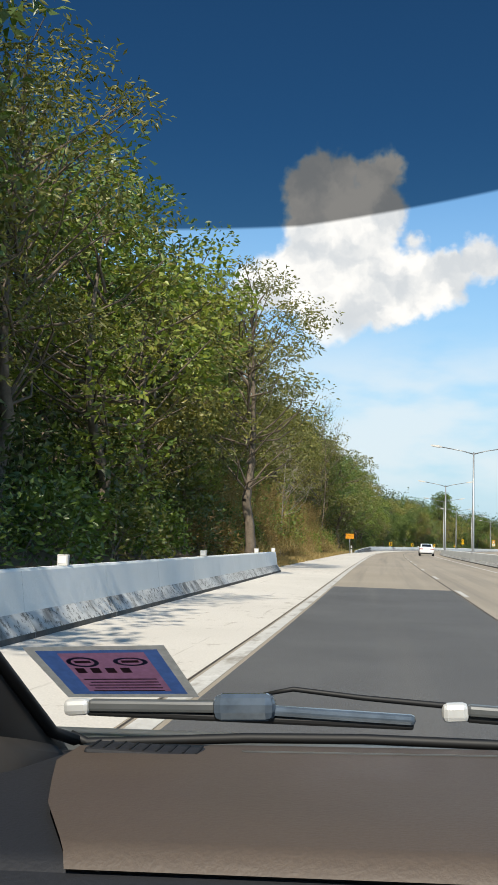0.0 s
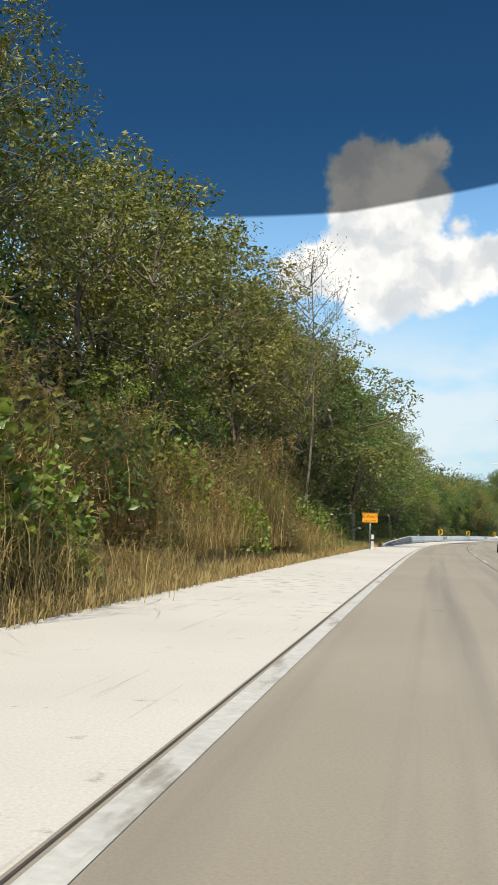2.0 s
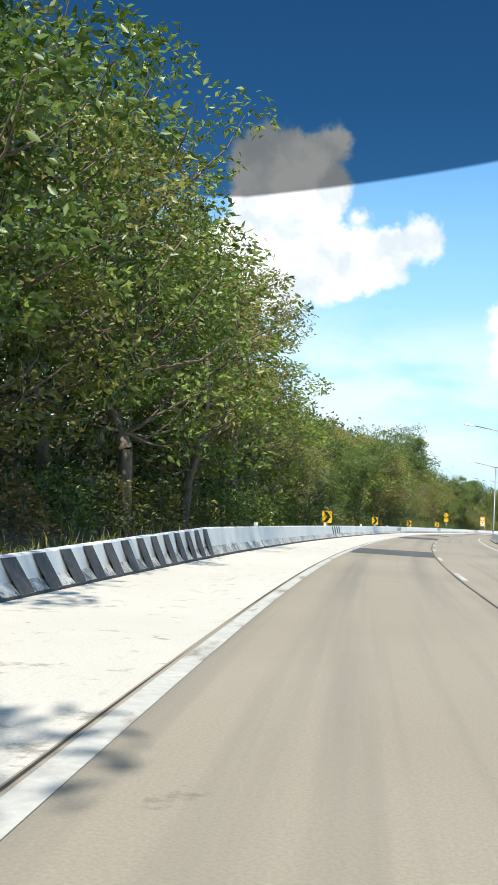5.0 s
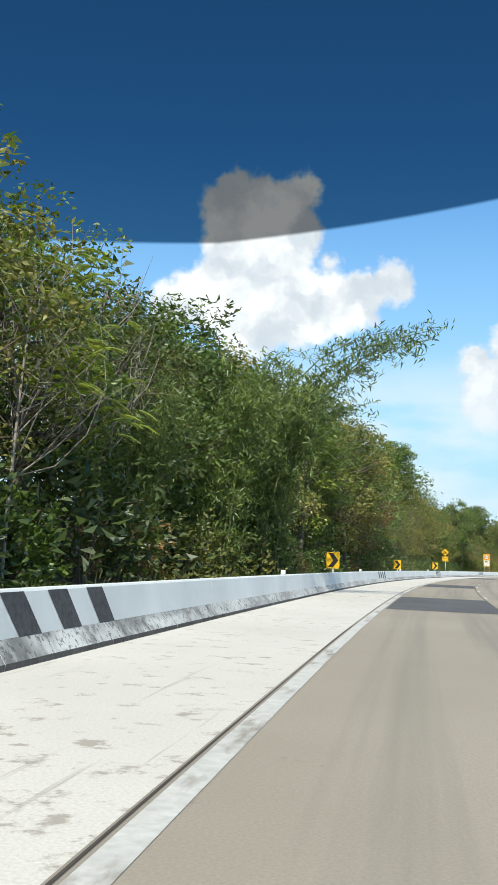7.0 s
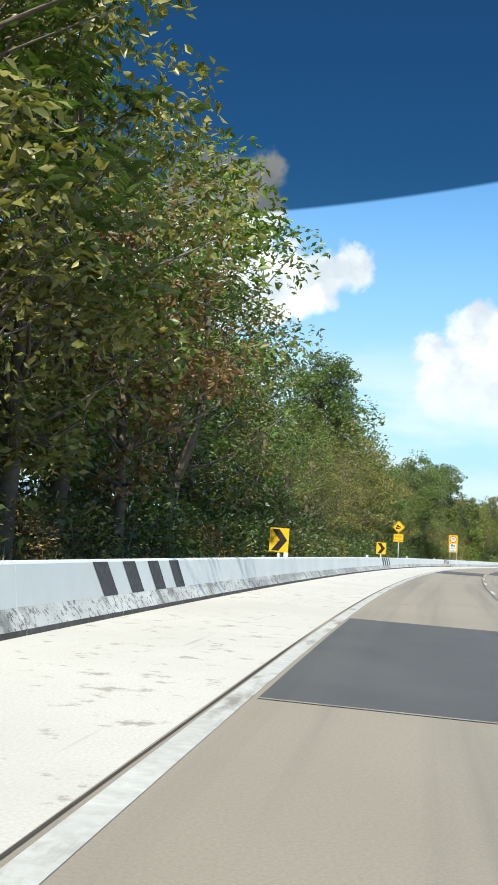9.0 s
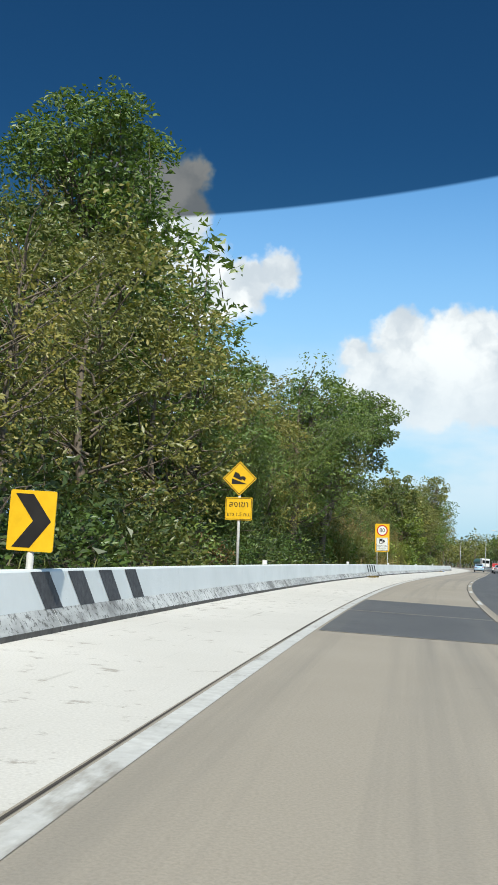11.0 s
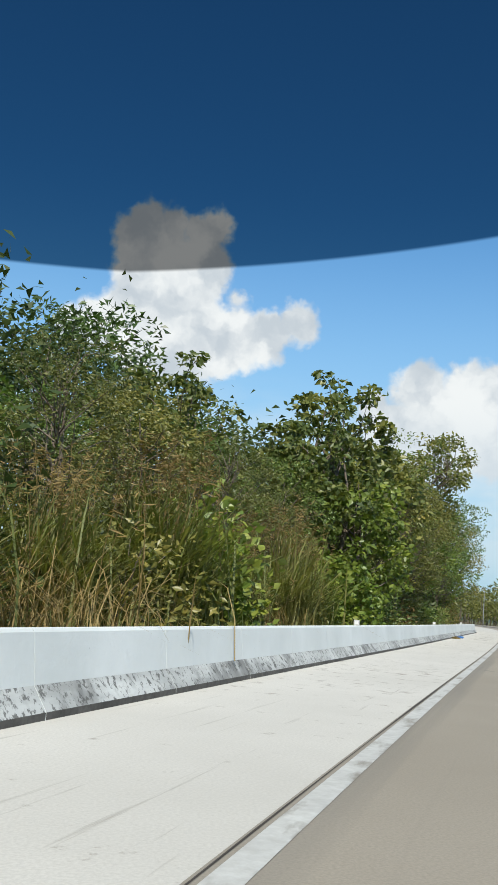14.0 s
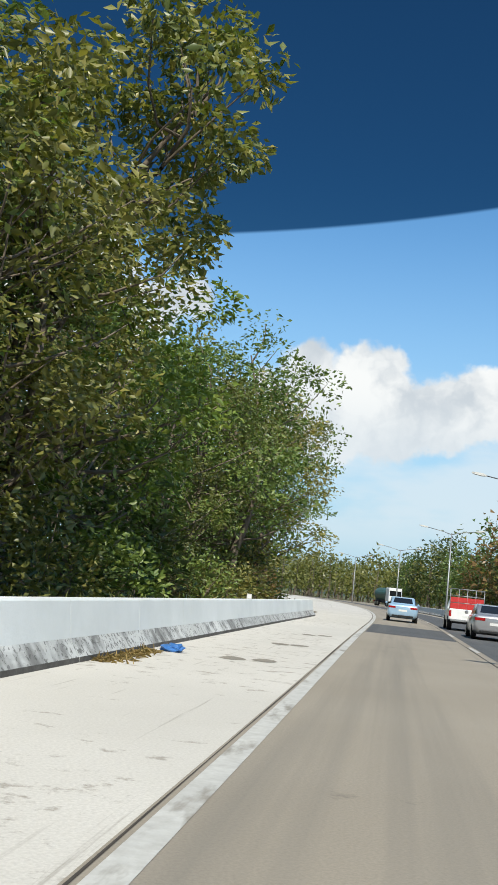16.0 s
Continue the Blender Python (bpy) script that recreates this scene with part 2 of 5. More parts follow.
def barrier_face(name, light, pale, grime, drip_scale, drip_at, patch_at, fine_at, rough=0.88):
    """Painted concrete: broad patches of grime along the wall, drips down its face and fine scrapes."""
    m, nt, b = material(name, rough)
    v = coords(nt)
    col = ramp_node(nt, noise_node(nt, 0.5, 6, v), (0.3, light), (0.7, pale))
    drips = noise_node(nt, 1.0, 2, coords(nt, drip_scale, "UV"))
    where = noise_node(nt, 1.0, 3, coords(nt, (0.3, 0.33, 1), "UV"))
    add = nt.nodes.new("ShaderNodeMath")
    add.operation = "MULTIPLY_ADD"
    nt.links.new(where, add.inputs[0])
    add.inputs[1].default_value = 0.6
    nt.links.new(drips, add.inputs[2])
    col = mix_node(nt, ramp_node(nt, add.outputs[0], (drip_at, (0, 0, 0)), (drip_at + 0.2, (0.8, 0.8, 0.8))), col, grime)
    patch = noise_node(nt, 1.0, 6, coords(nt, (1.5, 0.16, 1), "UV"), 0.65)
    col = mix_node(nt, ramp_node(nt, patch, (patch_at, (0, 0, 0)), (patch_at + 0.16, (0.75, 0.75, 0.75))), col, tuple(0.5 * (g + q) for g, q in zip(grime, light)))
    fine = noise_node(nt, 11.0, 5, v, 0.7)
    col = mix_node(nt, ramp_node(nt, fine, (fine_at, (0, 0, 0)), (fine_at + 0.07, (0.85, 0.85, 0.85))), col, grime)
    nt.links.new(col, b.inputs["Base Color"])
    bump(nt, b, fine, 0.35)
    return m


BARRIER_PAINT = barrier_face("barrier_whitewash", (0.60, 0.62, 0.60), (0.72, 0.735, 0.715), (0.19, 0.19, 0.175), (1.1, 2.6, 1), 1.0, 0.64, 0.70)
BARRIER_TOE = barrier_face("barrier_scraped_concrete", (0.36, 0.365, 0.35), (0.58, 0.585, 0.565), (0.085, 0.083, 0.078), (1.6, 2.2, 1), 0.80, 0.46, 0.53)
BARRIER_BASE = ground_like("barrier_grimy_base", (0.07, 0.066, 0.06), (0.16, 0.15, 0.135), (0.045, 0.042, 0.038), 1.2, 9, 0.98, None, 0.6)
BLACK_PAINT = ground_like("black_paint", (0.03, 0.03, 0.033), (0.055, 0.055, 0.06), (0.11, 0.11, 0.11), 1.5, 12, 0.7)
SOIL = ground_like("forest_floor", (0.10, 0.075, 0.045), (0.16, 0.12, 0.07), (0.05, 0.045, 0.02), 0.3, 3, 0.98)
GRASSLAND = ground_like("far_grass", (0.075, 0.085, 0.03), (0.13, 0.12, 0.05), (0.05, 0.06, 0.02), 0.02, 0.8, 0.98)
BARK = ground_like("bark", (0.11, 0.085, 0.06), (0.20, 0.165, 0.125), (0.06, 0.05, 0.04), 2.0, 14, 0.95)
PALE_BARK = ground_like("pale_bark", (0.22, 0.20, 0.165), (0.33, 0.30, 0.25), (0.14, 0.12, 0.10), 2.0, 14, 0.95)
GALVANISED = plain("galvanised_steel", (0.302, 0.310, 0.310), 0.45, 0.6)
SIGN_YELLOW = plain("sign_yellow", (0.680, 0.400, 0.012), 0.4, 0, 0.06)
SIGN_ORANGE = plain("sign_amber", (0.656, 0.272, 0.010), 0.4, 0, 0.12)
SIGN_BLACK = plain("sign_black", (0.018, 0.016, 0.016), 0.45)
SIGN_WHITE = plain("sign_white", (0.640, 0.640, 0.624), 0.4, 0, 0.04)
SIGN_RED = plain("sign_red", (0.440, 0.020, 0.016), 0.4, 0, 0.05)
POST_WHITE = plain("post_white", (0.490, 0.482, 0.454), 0.6, 0, 0.12)
POST_BLACK = plain("post_black", (0.03, 0.03, 0.03), 0.6)

LEAF_GREEN = leafy("leaf_green", ((0.0, (0.042, 0.079, 0.018)), (0.45, (0.098, 0.153, 0.036)), (0.8, (0.202, 0.257, 0.060)), (1.0, (0.341, 0.328, 0.083))))
LEAF_OLIVE = leafy("leaf_olive", ((0.0, (0.059, 0.079, 0.022)), (0.5, (0.158, 0.165, 0.043)), (0.85, (0.323, 0.274, 0.073)), (1.0, (0.501, 0.312, 0.107))))
LEAF_BRIGHT = leafy("leaf_bright", ((0.0, (0.054, 0.100, 0.018)), (0.5, (0.141, 0.207, 0.038)), (1.0, (0.377, 0.389, 0.074))), 0.35)
# darkest leaf green: deep wood, undergrowth, thicket, part of the valley wood
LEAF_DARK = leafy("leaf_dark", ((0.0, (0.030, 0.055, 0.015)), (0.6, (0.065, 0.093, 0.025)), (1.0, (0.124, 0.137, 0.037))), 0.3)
LEAF_RUST = leafy("leaf_rust", ((0.0, (0.095, 0.065, 0.026)), (0.5, (0.228, 0.139, 0.053)), (1.0, (0.396, 0.288, 0.109))), 0.3)
LEAF_TEAK = leafy("leaf_teak", ((0.0, (0.038, 0.056, 0.017)), (0.4, (0.105, 0.138, 0.035)), (0.7, (0.255, 0.245, 0.062)), (1.0, (0.45, 0.31, 0.09))))
LEAF_CREEPER = leafy("leaf_creeper", ((0.0, (0.075, 0.110, 0.022)), (0.4, (0.165, 0.215, 0.038)), (0.75, (0.330, 0.345, 0.055)), (1.0, (0.52, 0.43, 0.07))), 0.35)
DRY_GRASS = leafy("dry_grass", ((0.0, (0.16, 0.11, 0.04)), (0.5, (0.30, 0.21, 0.08)), (1.0, (0.42, 0.33, 0.15))), 0.3, 0.7)
GREEN_GRASS = leafy("reed_green", ((0.0, (0.085, 0.105, 0.028)), (0.5, (0.17, 0.185, 0.05)), (1.0, (0.36, 0.30, 0.12))), 0.35, 0.6)


# --- building helpers ---
def mesh_of(name, verts, faces, mats, index=None, uvs=None, smooth=False):
    me = bpy.data.meshes.new(name)
    me.from_pydata([tuple(v) for v in verts], [], faces)
    for m in (mats if isinstance(mats, (list, tuple)) else (mats,)):
        me.materials.append(m)
    if index is not None:
        me.polygons.foreach_set("material_index", index)
    if uvs is not None:
        layer = me.uv_layers.new()
        flat = np.array([uvs[v] for f in faces for v in f], dtype=np.float32).ravel()
        layer.data.foreach_set("uv", flat)
    if smooth:
        me.polygons.foreach_set("use_smooth", [True] * len(me.polygons))
    me.update()
    return me


def thing(name, label, category, m=None, group="", kind=""):
    ob = new(name)
    ob.empty_display_size = 0.2
    if m is not None:
        ob.matrix_world = m
    return tagged(ob, label, category, group, kind)


def part(name, bm, mat, parent, label="", m=None, smooth=False):
    if isinstance(bm, bmesh.types.BMesh):
        me = bpy.data.meshes.new(name)
        bm.to_mesh(me)
        bm.free()
        me.materials.append(mat)
        if smooth:
            me.polygons.foreach_set("use_smooth", [True] * len(me.polygons))
    else:
        me = bm
    ob = new(name, me)
    ob.parent = parent
    if m is not None:
        ob.matrix_basis = m
    return tagged(ob, label)


def box(x0, x1, y0, y1, z0, z1, bevel=0.0, segments=1):
    bm = bmesh.new()
    bmesh.ops.create_cube(bm, size=1, matrix=Matrix.Translation(((x0 + x1) / 2, (y0 + y1) / 2, (z0 + z1) / 2)) @ Matrix.Diagonal((x1 - x0, y1 - y0, z1 - z0, 1)))
    if bevel:
        bmesh.ops.bevel(bm, geom=bm.edges[:], offset=bevel, segments=segments, affect="EDGES", profile=0.5)
    return bm


def tube_data(points, radii, sides=6, caps=True):
    """A tapered tube along points: vertices and faces."""
    verts, faces = [], []
    pts = [Vector(p) for p in points]
    for i, p in enumerate(pts):
        d = (pts[min(i + 1, len(pts) - 1)] - pts[max(i - 1, 0)]).normalized()
        u = d.orthogonal().normalized() if abs(d.z) > 0.95 else d.cross(Vector((0, 0, 1))).normalized()
        w = d.cross(u)
        for k in range(sides):
            a = 2 * math.pi * k / sides
            verts.append(p + (u * math.cos(a) + w * math.sin(a)) * radii[i])
    for i in range(len(pts) - 1):
        for k in range(sides):
            a, b = i * sides + k, i * sides + (k + 1) % sides
            faces.append((a, b, b + sides, a + sides))
    if caps:
        faces.append(tuple(range(sides))[::-1])
        faces.append(tuple(range(len(verts) - sides, len(verts))))
    return verts, faces


def tube(name, points, radii, mat, parent, sides=8, label="", smooth=True):
    v, f = tube_data(points, radii, sides)
    return part(name, mesh_of(name, v, f, mat, smooth=smooth), None, parent, label)


def plate(outline, depth, y=0.0, bevel=0.0):
    """An upright plate in the xz plane, facing -y."""
    bm = bmesh.new()
    vs = [bm.verts.new((x, y, z)) for x, z in outline]
    f = bm.faces.new(vs)
    r = bmesh.ops.extrude_face_region(bm, geom=[f])
    bmesh.ops.translate(bm, vec=(0, depth, 0), verts=[v for v in r["geom"] if isinstance(v, bmesh.types.BMVert)])
    bmesh.ops.recalc_face_normals(bm, faces=bm.faces[:])
    return bm


def round_rect(w, h, r, n=4, cx=0.0, cz=0.0):
    out = []
    for sx, sz, a0 in ((1, 1, 0), (-1, 1, 90), (-1, -1, 180), (1, -1, 270)):
        for i in range(n + 1):
            a = radians(a0 + 90 * i / n)
            out.append((cx + sx * (w / 2 - r) + r * math.cos(a), cz + sz * (h / 2 - r) + r * math.sin(a)))
    return out


def sweep(name, profile, s0, s1, step, mats, index=None, wobble=0.0, close_ends=True):
    """A profile of (lat, z) drawn along the road from s0 to s1."""
    n = max(1, int(round((s1 - s0) / step)))
    verts, faces, uvs, idx = [], [], [], []
    run = [0.0]
    for a, b in zip(profile, profile[1:]):
        run.append(run[-1] + math.dist(a, b))
    for i in range(n + 1):
        s = s0 + (s1 - s0) * i / n
        for j, (lat, z) in enumerate(profile):
            w = wobble * noise.noise((s * 0.15, j * 3.1, 0)) if wobble else 0
            verts.append(road(s, lat + w, z))
            uvs.append((run[j], s))
    k = len(profile)
    for i in range(n):
        for j in range(k - 1):
            a = i * k + j
            faces.append((a, a + 1, a + k + 1, a + k))
            idx.append(index[j] if index else 0)
    if close_ends and k > 2:
        faces.append(tuple(range(k))[::-1])
        faces.append(tuple(range(n * k, n * k + k)))
        idx += [index[0] if index else 0] * 2
    return mesh_of(name, verts, faces, mats, idx, uvs)


def structure(name, me, label, category):
    return tagged(new(name, me), label, category, kind="structure")


# --- ground, hills and road ---
def build_ground():
    verts, faces = [], []
    xs = sorted({*range(-200, 400, 25), *range(-4000, -200, 380), *range(400, 4400, 400)})
    ys = sorted({*range(-200, 1000, 25), *range(-3000, -200, 400), *range(1000, 4800, 380)})
    for y in ys:
        for x in xs:
            verts.append((x, y, -0.35 + 0.15 * noise.noise((x * 0.02, y * 0.02, 3))))
    k = len(xs)
    for i in range(len(ys) - 1):
        for j in range(k - 1):
            a = i * k + j
            faces.append((a, a + 1, a + k + 1, a + k))
    structure("ground", mesh_of("ground", verts, faces, GRASSLAND, smooth=True), "broad dry green land under the road, to the horizon", "ground")
    # the bank beside the shoulder
    verts, faces, lats = [], [], (-4.2, -5.0, -6.2, -8, -11, -15, -20, -28, -40, -60, -90, -140, -180)
    ss = list(range(-80, 480, 4))
    for s in ss:
        for lat in lats:
            verts.append(road(s, lat, bank(s, lat)))
    k = len(lats)
    for i in range(len(ss) - 1):
        for j in range(k - 1):
            a = i * k + j
            faces.append((a + 1, a, a + k, a + k + 1))
    structure("hillside", mesh_of("hillside", verts, faces, SOIL, smooth=True), "brown leaf-strewn bank rising beside the road shoulder", "hillside")
    # far ranges; the farthest is coloured blue in place of distance haze
    for name, dist, high, colour, seed, label in (("far_hills", 2600, 125, (0.15, 0.21, 0.28), 1, "hills far beyond the valley, distance haze put into their blue colour"), ("near_hills", 1500, 24, (0.07, 0.095, 0.085), 2, "dark green wooded hills in the distance")):
        m, nt, b = material(name, 1.0, 0, 0.0)
        v = coords(nt, (0.02, 0.02, 0.05))
        nt.links.new(ramp_node(nt, noise_node(nt, 1.0, 6, v), (0.35, tuple(c * 0.8 for c in colour)), (0.7, tuple(c * 1.2 for c in colour))), b.inputs["Base Color"])
        verts, faces = [], []
        for i in range(161):
            a = radians(60 - 160 * i / 160)
            hgt = high * (0.55 + 0.7 * noise.noise((i * 0.09, seed * 7.3, 0)) + 0.22 * noise.noise((i * 0.45, seed, 5)))
            for f, d in ((0, 0), (0.55, dist * 0.10), (1, dist * 0.22), (0, dist * 0.5)):
                r = dist + d
                verts.append((r * -math.sin(a), r * math.cos(a), max(-0.4, hgt * f) if f else -0.4))
        for i in range(160):
            for j in range(3):
                a = i * 4 + j
                faces.append((a, a + 4, a + 5, a + 1))
        tagged(new(name, mesh_of(name, verts, faces, m, smooth=True)), label, "hills", kind="structure")


def slope_share(s):
    return float(np.interp(s, (-80, 45, 62, 100, 118, 150, 260, 330, 480), (1.0, 1.0, 1.9, 1.9, 1.1, 1.0, 0.45, 0.2, 0.15)))


def bank(s, lat):
    f = slope_share(s)
    rise = float(np.interp(-lat, (4.2, 5.0, 6.2, 8, 11, 15, 20, 28, 40, 60, 90, 140, 180), (-0.06, 0.02, 0.2, 0.7, 1.8, 3.6, 6.0, 10, 15, 21, 24, 10, -0.7)))
    if rise <= 0.2:
        return rise
    return 0.2 + (rise - 0.2) * f + 0.25 * noise.noise((s * 0.11, lat * 0.3, 1.7))


def build_road():
    structure("pavement", sweep("pavement", ((-4.75, -0.4), (-4.7, 0.0), (EDGE - 0.16, 0.0)), -80, END, 3, CONCRETE, close_ends=False), "pale sunlit concrete hard shoulder", "shoulder")
    structure("pavement", sweep("apron", ((-16.0, -0.3), (-15.9, -0.008), (-4.72, -0.008)), 468, 600, 4, CONCRETE, close_ends=False), "pale concrete lay-by opening past the barrier", "lay-by")
    structure("road", sweep("road", ((EDGE - 0.16, 0.0), (LANE, 0.0), (6.15, 0.0), (MEDIAN, 0.0)), -80, END, 3, LANE_CONCRETE, close_ends=False), "tan-grey concrete carriageway with dark wheel traces", "road")
    structure("road", sweep("road_opposite", ((MEDIAN + 0.6, 0.0), (19.0, 0.0), (19.05, -0.5)), -80, END, 4, LANE_CONCRETE, close_ends=False), "concrete carriageway beyond the median barrier", "road")
    structure("edge_line", sweep("edge_line", ((EDGE - 0.09, 0.005), (EDGE + 0.09, 0.005)), -80, END, 2, WHITE_LINE, close_ends=False), "worn white edge line", "road marking")
    structure("edge_line", sweep("inner_edge_line", ((5.75, 0.005), (5.9, 0.005)), -80, END, 3, WHITE_LINE, close_ends=False), "white line along the median", "road marking")
    structure("joint", sweep("joint", ((EDGE - 0.140, 0.004), (EDGE - 0.122, 0.004)), -80, END, 2, SEAL, wobble=0.02, close_ends=False), "dark sealed joint beside the edge line", "joint")
    structure("joint", sweep("lane_joint", ((LANE - 0.14, 0.004), (LANE - 0.10, 0.004)), -80, END, 2, SEAL, wobble=0.02, close_ends=False), "dark sealed joint between the lanes", "joint")
    for s in range(-72, 600, 12):
        me = sweep("lane_dash", ((LANE - 0.06, 0.006), (LANE + 0.07, 0.006)), s, s + 3.2, 1.6, WHITE_LINE, close_ends=False)
        tagged(new("lane_dash", me), "worn white dash between the lanes", "road marking", "lane dashes", "structure")
    for a, b, hi in ((-40, 27.0, LANE - 0.15), (170.3, 177.5, LANE - 0.15), (214.8, 226.3, LANE - 0.15), (248.5, 258.0, LANE - 0.15), (309.0, 315.6, LANE - 0.15), (315.75, 321.8, LANE - 0.15), (450.8, 462.8, LANE - 0.15)):
        me = sweep("asphalt_patch", ((EDGE + 0.14, 0.004), (hi, 0.004)), a, b, 2, ASPHALT, close_ends=False)
        tagged(new("asphalt_patch", me), "dark asphalt repair across the lane", "road patch", kind="structure")
        for e in (a, b):
            me = sweep("patch_edge", ((EDGE + 0.14, 0.007), (hi, 0.007)), e - 0.025, e + 0.03, 1, PATCH_EDGE, close_ends=False)
            tagged(new("patch_edge", me), "pale ragged strip along the asphalt repair's edge", "road patch", kind="structure")
    tagged(new("asphalt_lane", sweep("asphalt_lane", ((LANE + 0.12, 0.004), (5.7, 0.004)), 318, END, 3, ASPHALT, close_ends=False)), "grey asphalt overlay on the far lane", "road patch", kind="structure")


NJ = ((0.0, 0.0), (0.0, 0.07), (-0.15, 0.29), (-0.215, 0.76), (-0.235, 0.79), (-0.365, 0.79), (-0.385, 0.76), (-0.45, 0.29), (-0.6, 0.07), (-0.6, 0.0))


def barrier_unit(s0, s1, lat, parent, rise=None, flip=1):
    """One precast length, as a part; rise: heights at its two ends as shares of the full one."""
    prof = [(lat + flip * a, b) for a, b in NJ]
    n = len(prof)
    a, b = rise or (1.0, 1.0)
    g = 0.004
    verts, faces, uvs, idx = [], [], [], []
    steps = max(1, int((s1 - s0) / 1.5))
    for i in range(steps + 1):
        f = i / steps
        s = s0 + g + (s1 - s0 - 2 * g) * f
        for (q, z), k in zip(prof, range(n)):
            verts.append(road(s, q, z * (a + (b - a) * f)))
            uvs.append((k * 0.25, s))
    for i in range(steps):
        for k in range(n - 1):
            p = i * n + k
            faces.append((p, p + 1, p + n + 1, p + n))
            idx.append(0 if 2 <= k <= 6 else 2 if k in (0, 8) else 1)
    faces += [tuple(range(n))[::-1], tuple(range(steps * n, steps * n + n))]
    idx += [0, 0]
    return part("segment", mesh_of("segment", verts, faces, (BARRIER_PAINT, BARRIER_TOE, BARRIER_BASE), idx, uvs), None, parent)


def stripe(s0, width, lean, lat, parent, top=1.0, bottom_z=0.29):
    """A slanting black stripe on the road face, a hair proud of it."""
    pts = []
    for f in (0, 1):
        z = bottom_z + (0.765 - bottom_z) * f
        q = -0.15 - 0.065 * f if bottom_z > 0.2 else -0.215 * f
        pts.append((z, q))
    verts = []
    for z, q in pts:
        for e in (0, 1):
            verts.append(road(s0 + e * width + lean * (z / 0.76), lat + q + 0.006, z * top))
    return part("stripe", mesh_of("stripe", verts, [(0, 1, 3, 2)], BLACK_PAINT), None, parent)


def reflector(s, lat):
    t = thing("reflector_block", "small white reflector block on the barrier's top", "reflector", at_road(s, lat - 0.3, 0.79), "barrier reflectors")
    part("block", box(-0.075, 0.075, -0.04, 0.04, 0, 0.15, 0.008), POST_WHITE, t)
    part("face", box(-0.055, 0.055, -0.047, -0.04, 0.03, 0.13, 0.0), SIGN_WHITE, t)


def build_barriers():
    first = thing("concrete_barrier", "whitewashed concrete barrier with a dirty toe, ending beside the shoulder", "barrier")
    near = FOOT + 0.35
    for i in range(18):
        barrier_unit(38.0 - 3.4 * (i + 1), 38.0 - 3.4 * i, near, first)
    for q in (12.5, 22.7, 32.6, 37.75):
        reflector(q, near)
    second = thing("concrete_barrier", "long whitewashed concrete barrier with a striped sloping start", "barrier")
    a, b = 131.5, 159.2
    n = 9
    for i in range(n):
        h0, h1 = (0.3 + 0.7 * i / n), (0.3 + 0.7 * (i + 1) / n)
        barrier_unit(a + (b - a) * i / n, a + (b - a) * (i + 1) / n, FOOT, second, (h0, h1))
    for i in range(25):
        s = a + 0.3 + (b - a) * i / 25
        h = 0.3 + 0.7 * (s - a) / (b - a)
        stripe(s, 0.52, -0.25, FOOT, second, h, 0.05)
    s = b
    while s < 462:
        barrier_unit(s, s + 3.4, FOOT, second)
        s += 3.4
    for c in (198.4, 256.4, 307.6, 358.6):
        for i in range(4):
            stripe(c - 2.2 + i * 1.3, 0.62, -0.7, FOOT, second)
    for q in (168, 192.5, 217, 243.5, 271, 297, 323, 347, 370, 395, 419, 444):
        reflector(q, FOOT)
    third = thing("concrete_barrier", "white concrete barrier behind the lay-by", "barrier")
    for i in range(12):
        barrier_unit(505 + i * 8, 513 + i * 8, -14.5, third)
    med = thing("median_barrier", "weathered concrete barrier along the median", "barrier")
    s = 20.0
    while s < 560:
        barrier_unit(s, s + 8.0, MEDIAN, med, flip=-1)
        s += 8.0
    for i in range(8):
        stripe(470 + i * 2.2, 0.9, 0.3, MEDIAN - 0.02, med)


# --- signs ---
def sign_post(parent, x, z1, r=0.035, mat=None, z0=-0.3):
    return tube("post", ((x, 0.03, z0), (x, 0.03, z1)), (r, r), mat or GALVANISED, parent)


def lettering(text, size, x, z, parent, mat=None, y=-0.034, name="lettering"):
    cu = bpy.data.curves.new(name, "FONT")
    cu.body, cu.size, cu.align_x, cu.align_y, cu.extrude = text, size, "CENTER", "CENTER", 0.001
    ob = new(name, cu)
    dg = bpy.context.evaluated_depsgraph_get()
    me = bpy.data.meshes.new_from_object(ob.evaluated_get(dg))
    bpy.data.objects.remove(ob)
    me.materials.clear()
    me.materials.append(mat or SIGN_BLACK)
    o = part(name, me, None, parent)
    o.matrix_basis = pose(x, y, z, 90, 0, 0)
    return o


def chevron_sign(s, lat, z):
    t = thing("chevron_sign", "amber chevron board with a black arrow on a white post", "road sign", at_road(s, lat, 0), "chevron boards")
    w, h = 0.62, 0.77
    sign_post(t, 0, z + 0.1, 0.05, POST_WHITE)
    part("board", plate(round_rect(w, h, 0.03, 3, 0, z), 0.02, -0.03), SIGN_YELLOW, t)
    x0, x1, tip = -0.24, 0.0, 0.26
    part("arrow", plate(((x0, z + 0.34), (x1, z + 0.34), (tip, z), (x1, z - 0.34), (x0, z - 0.34), (0.02, z)), 0.004, -0.035), SIGN_BLACK, t)


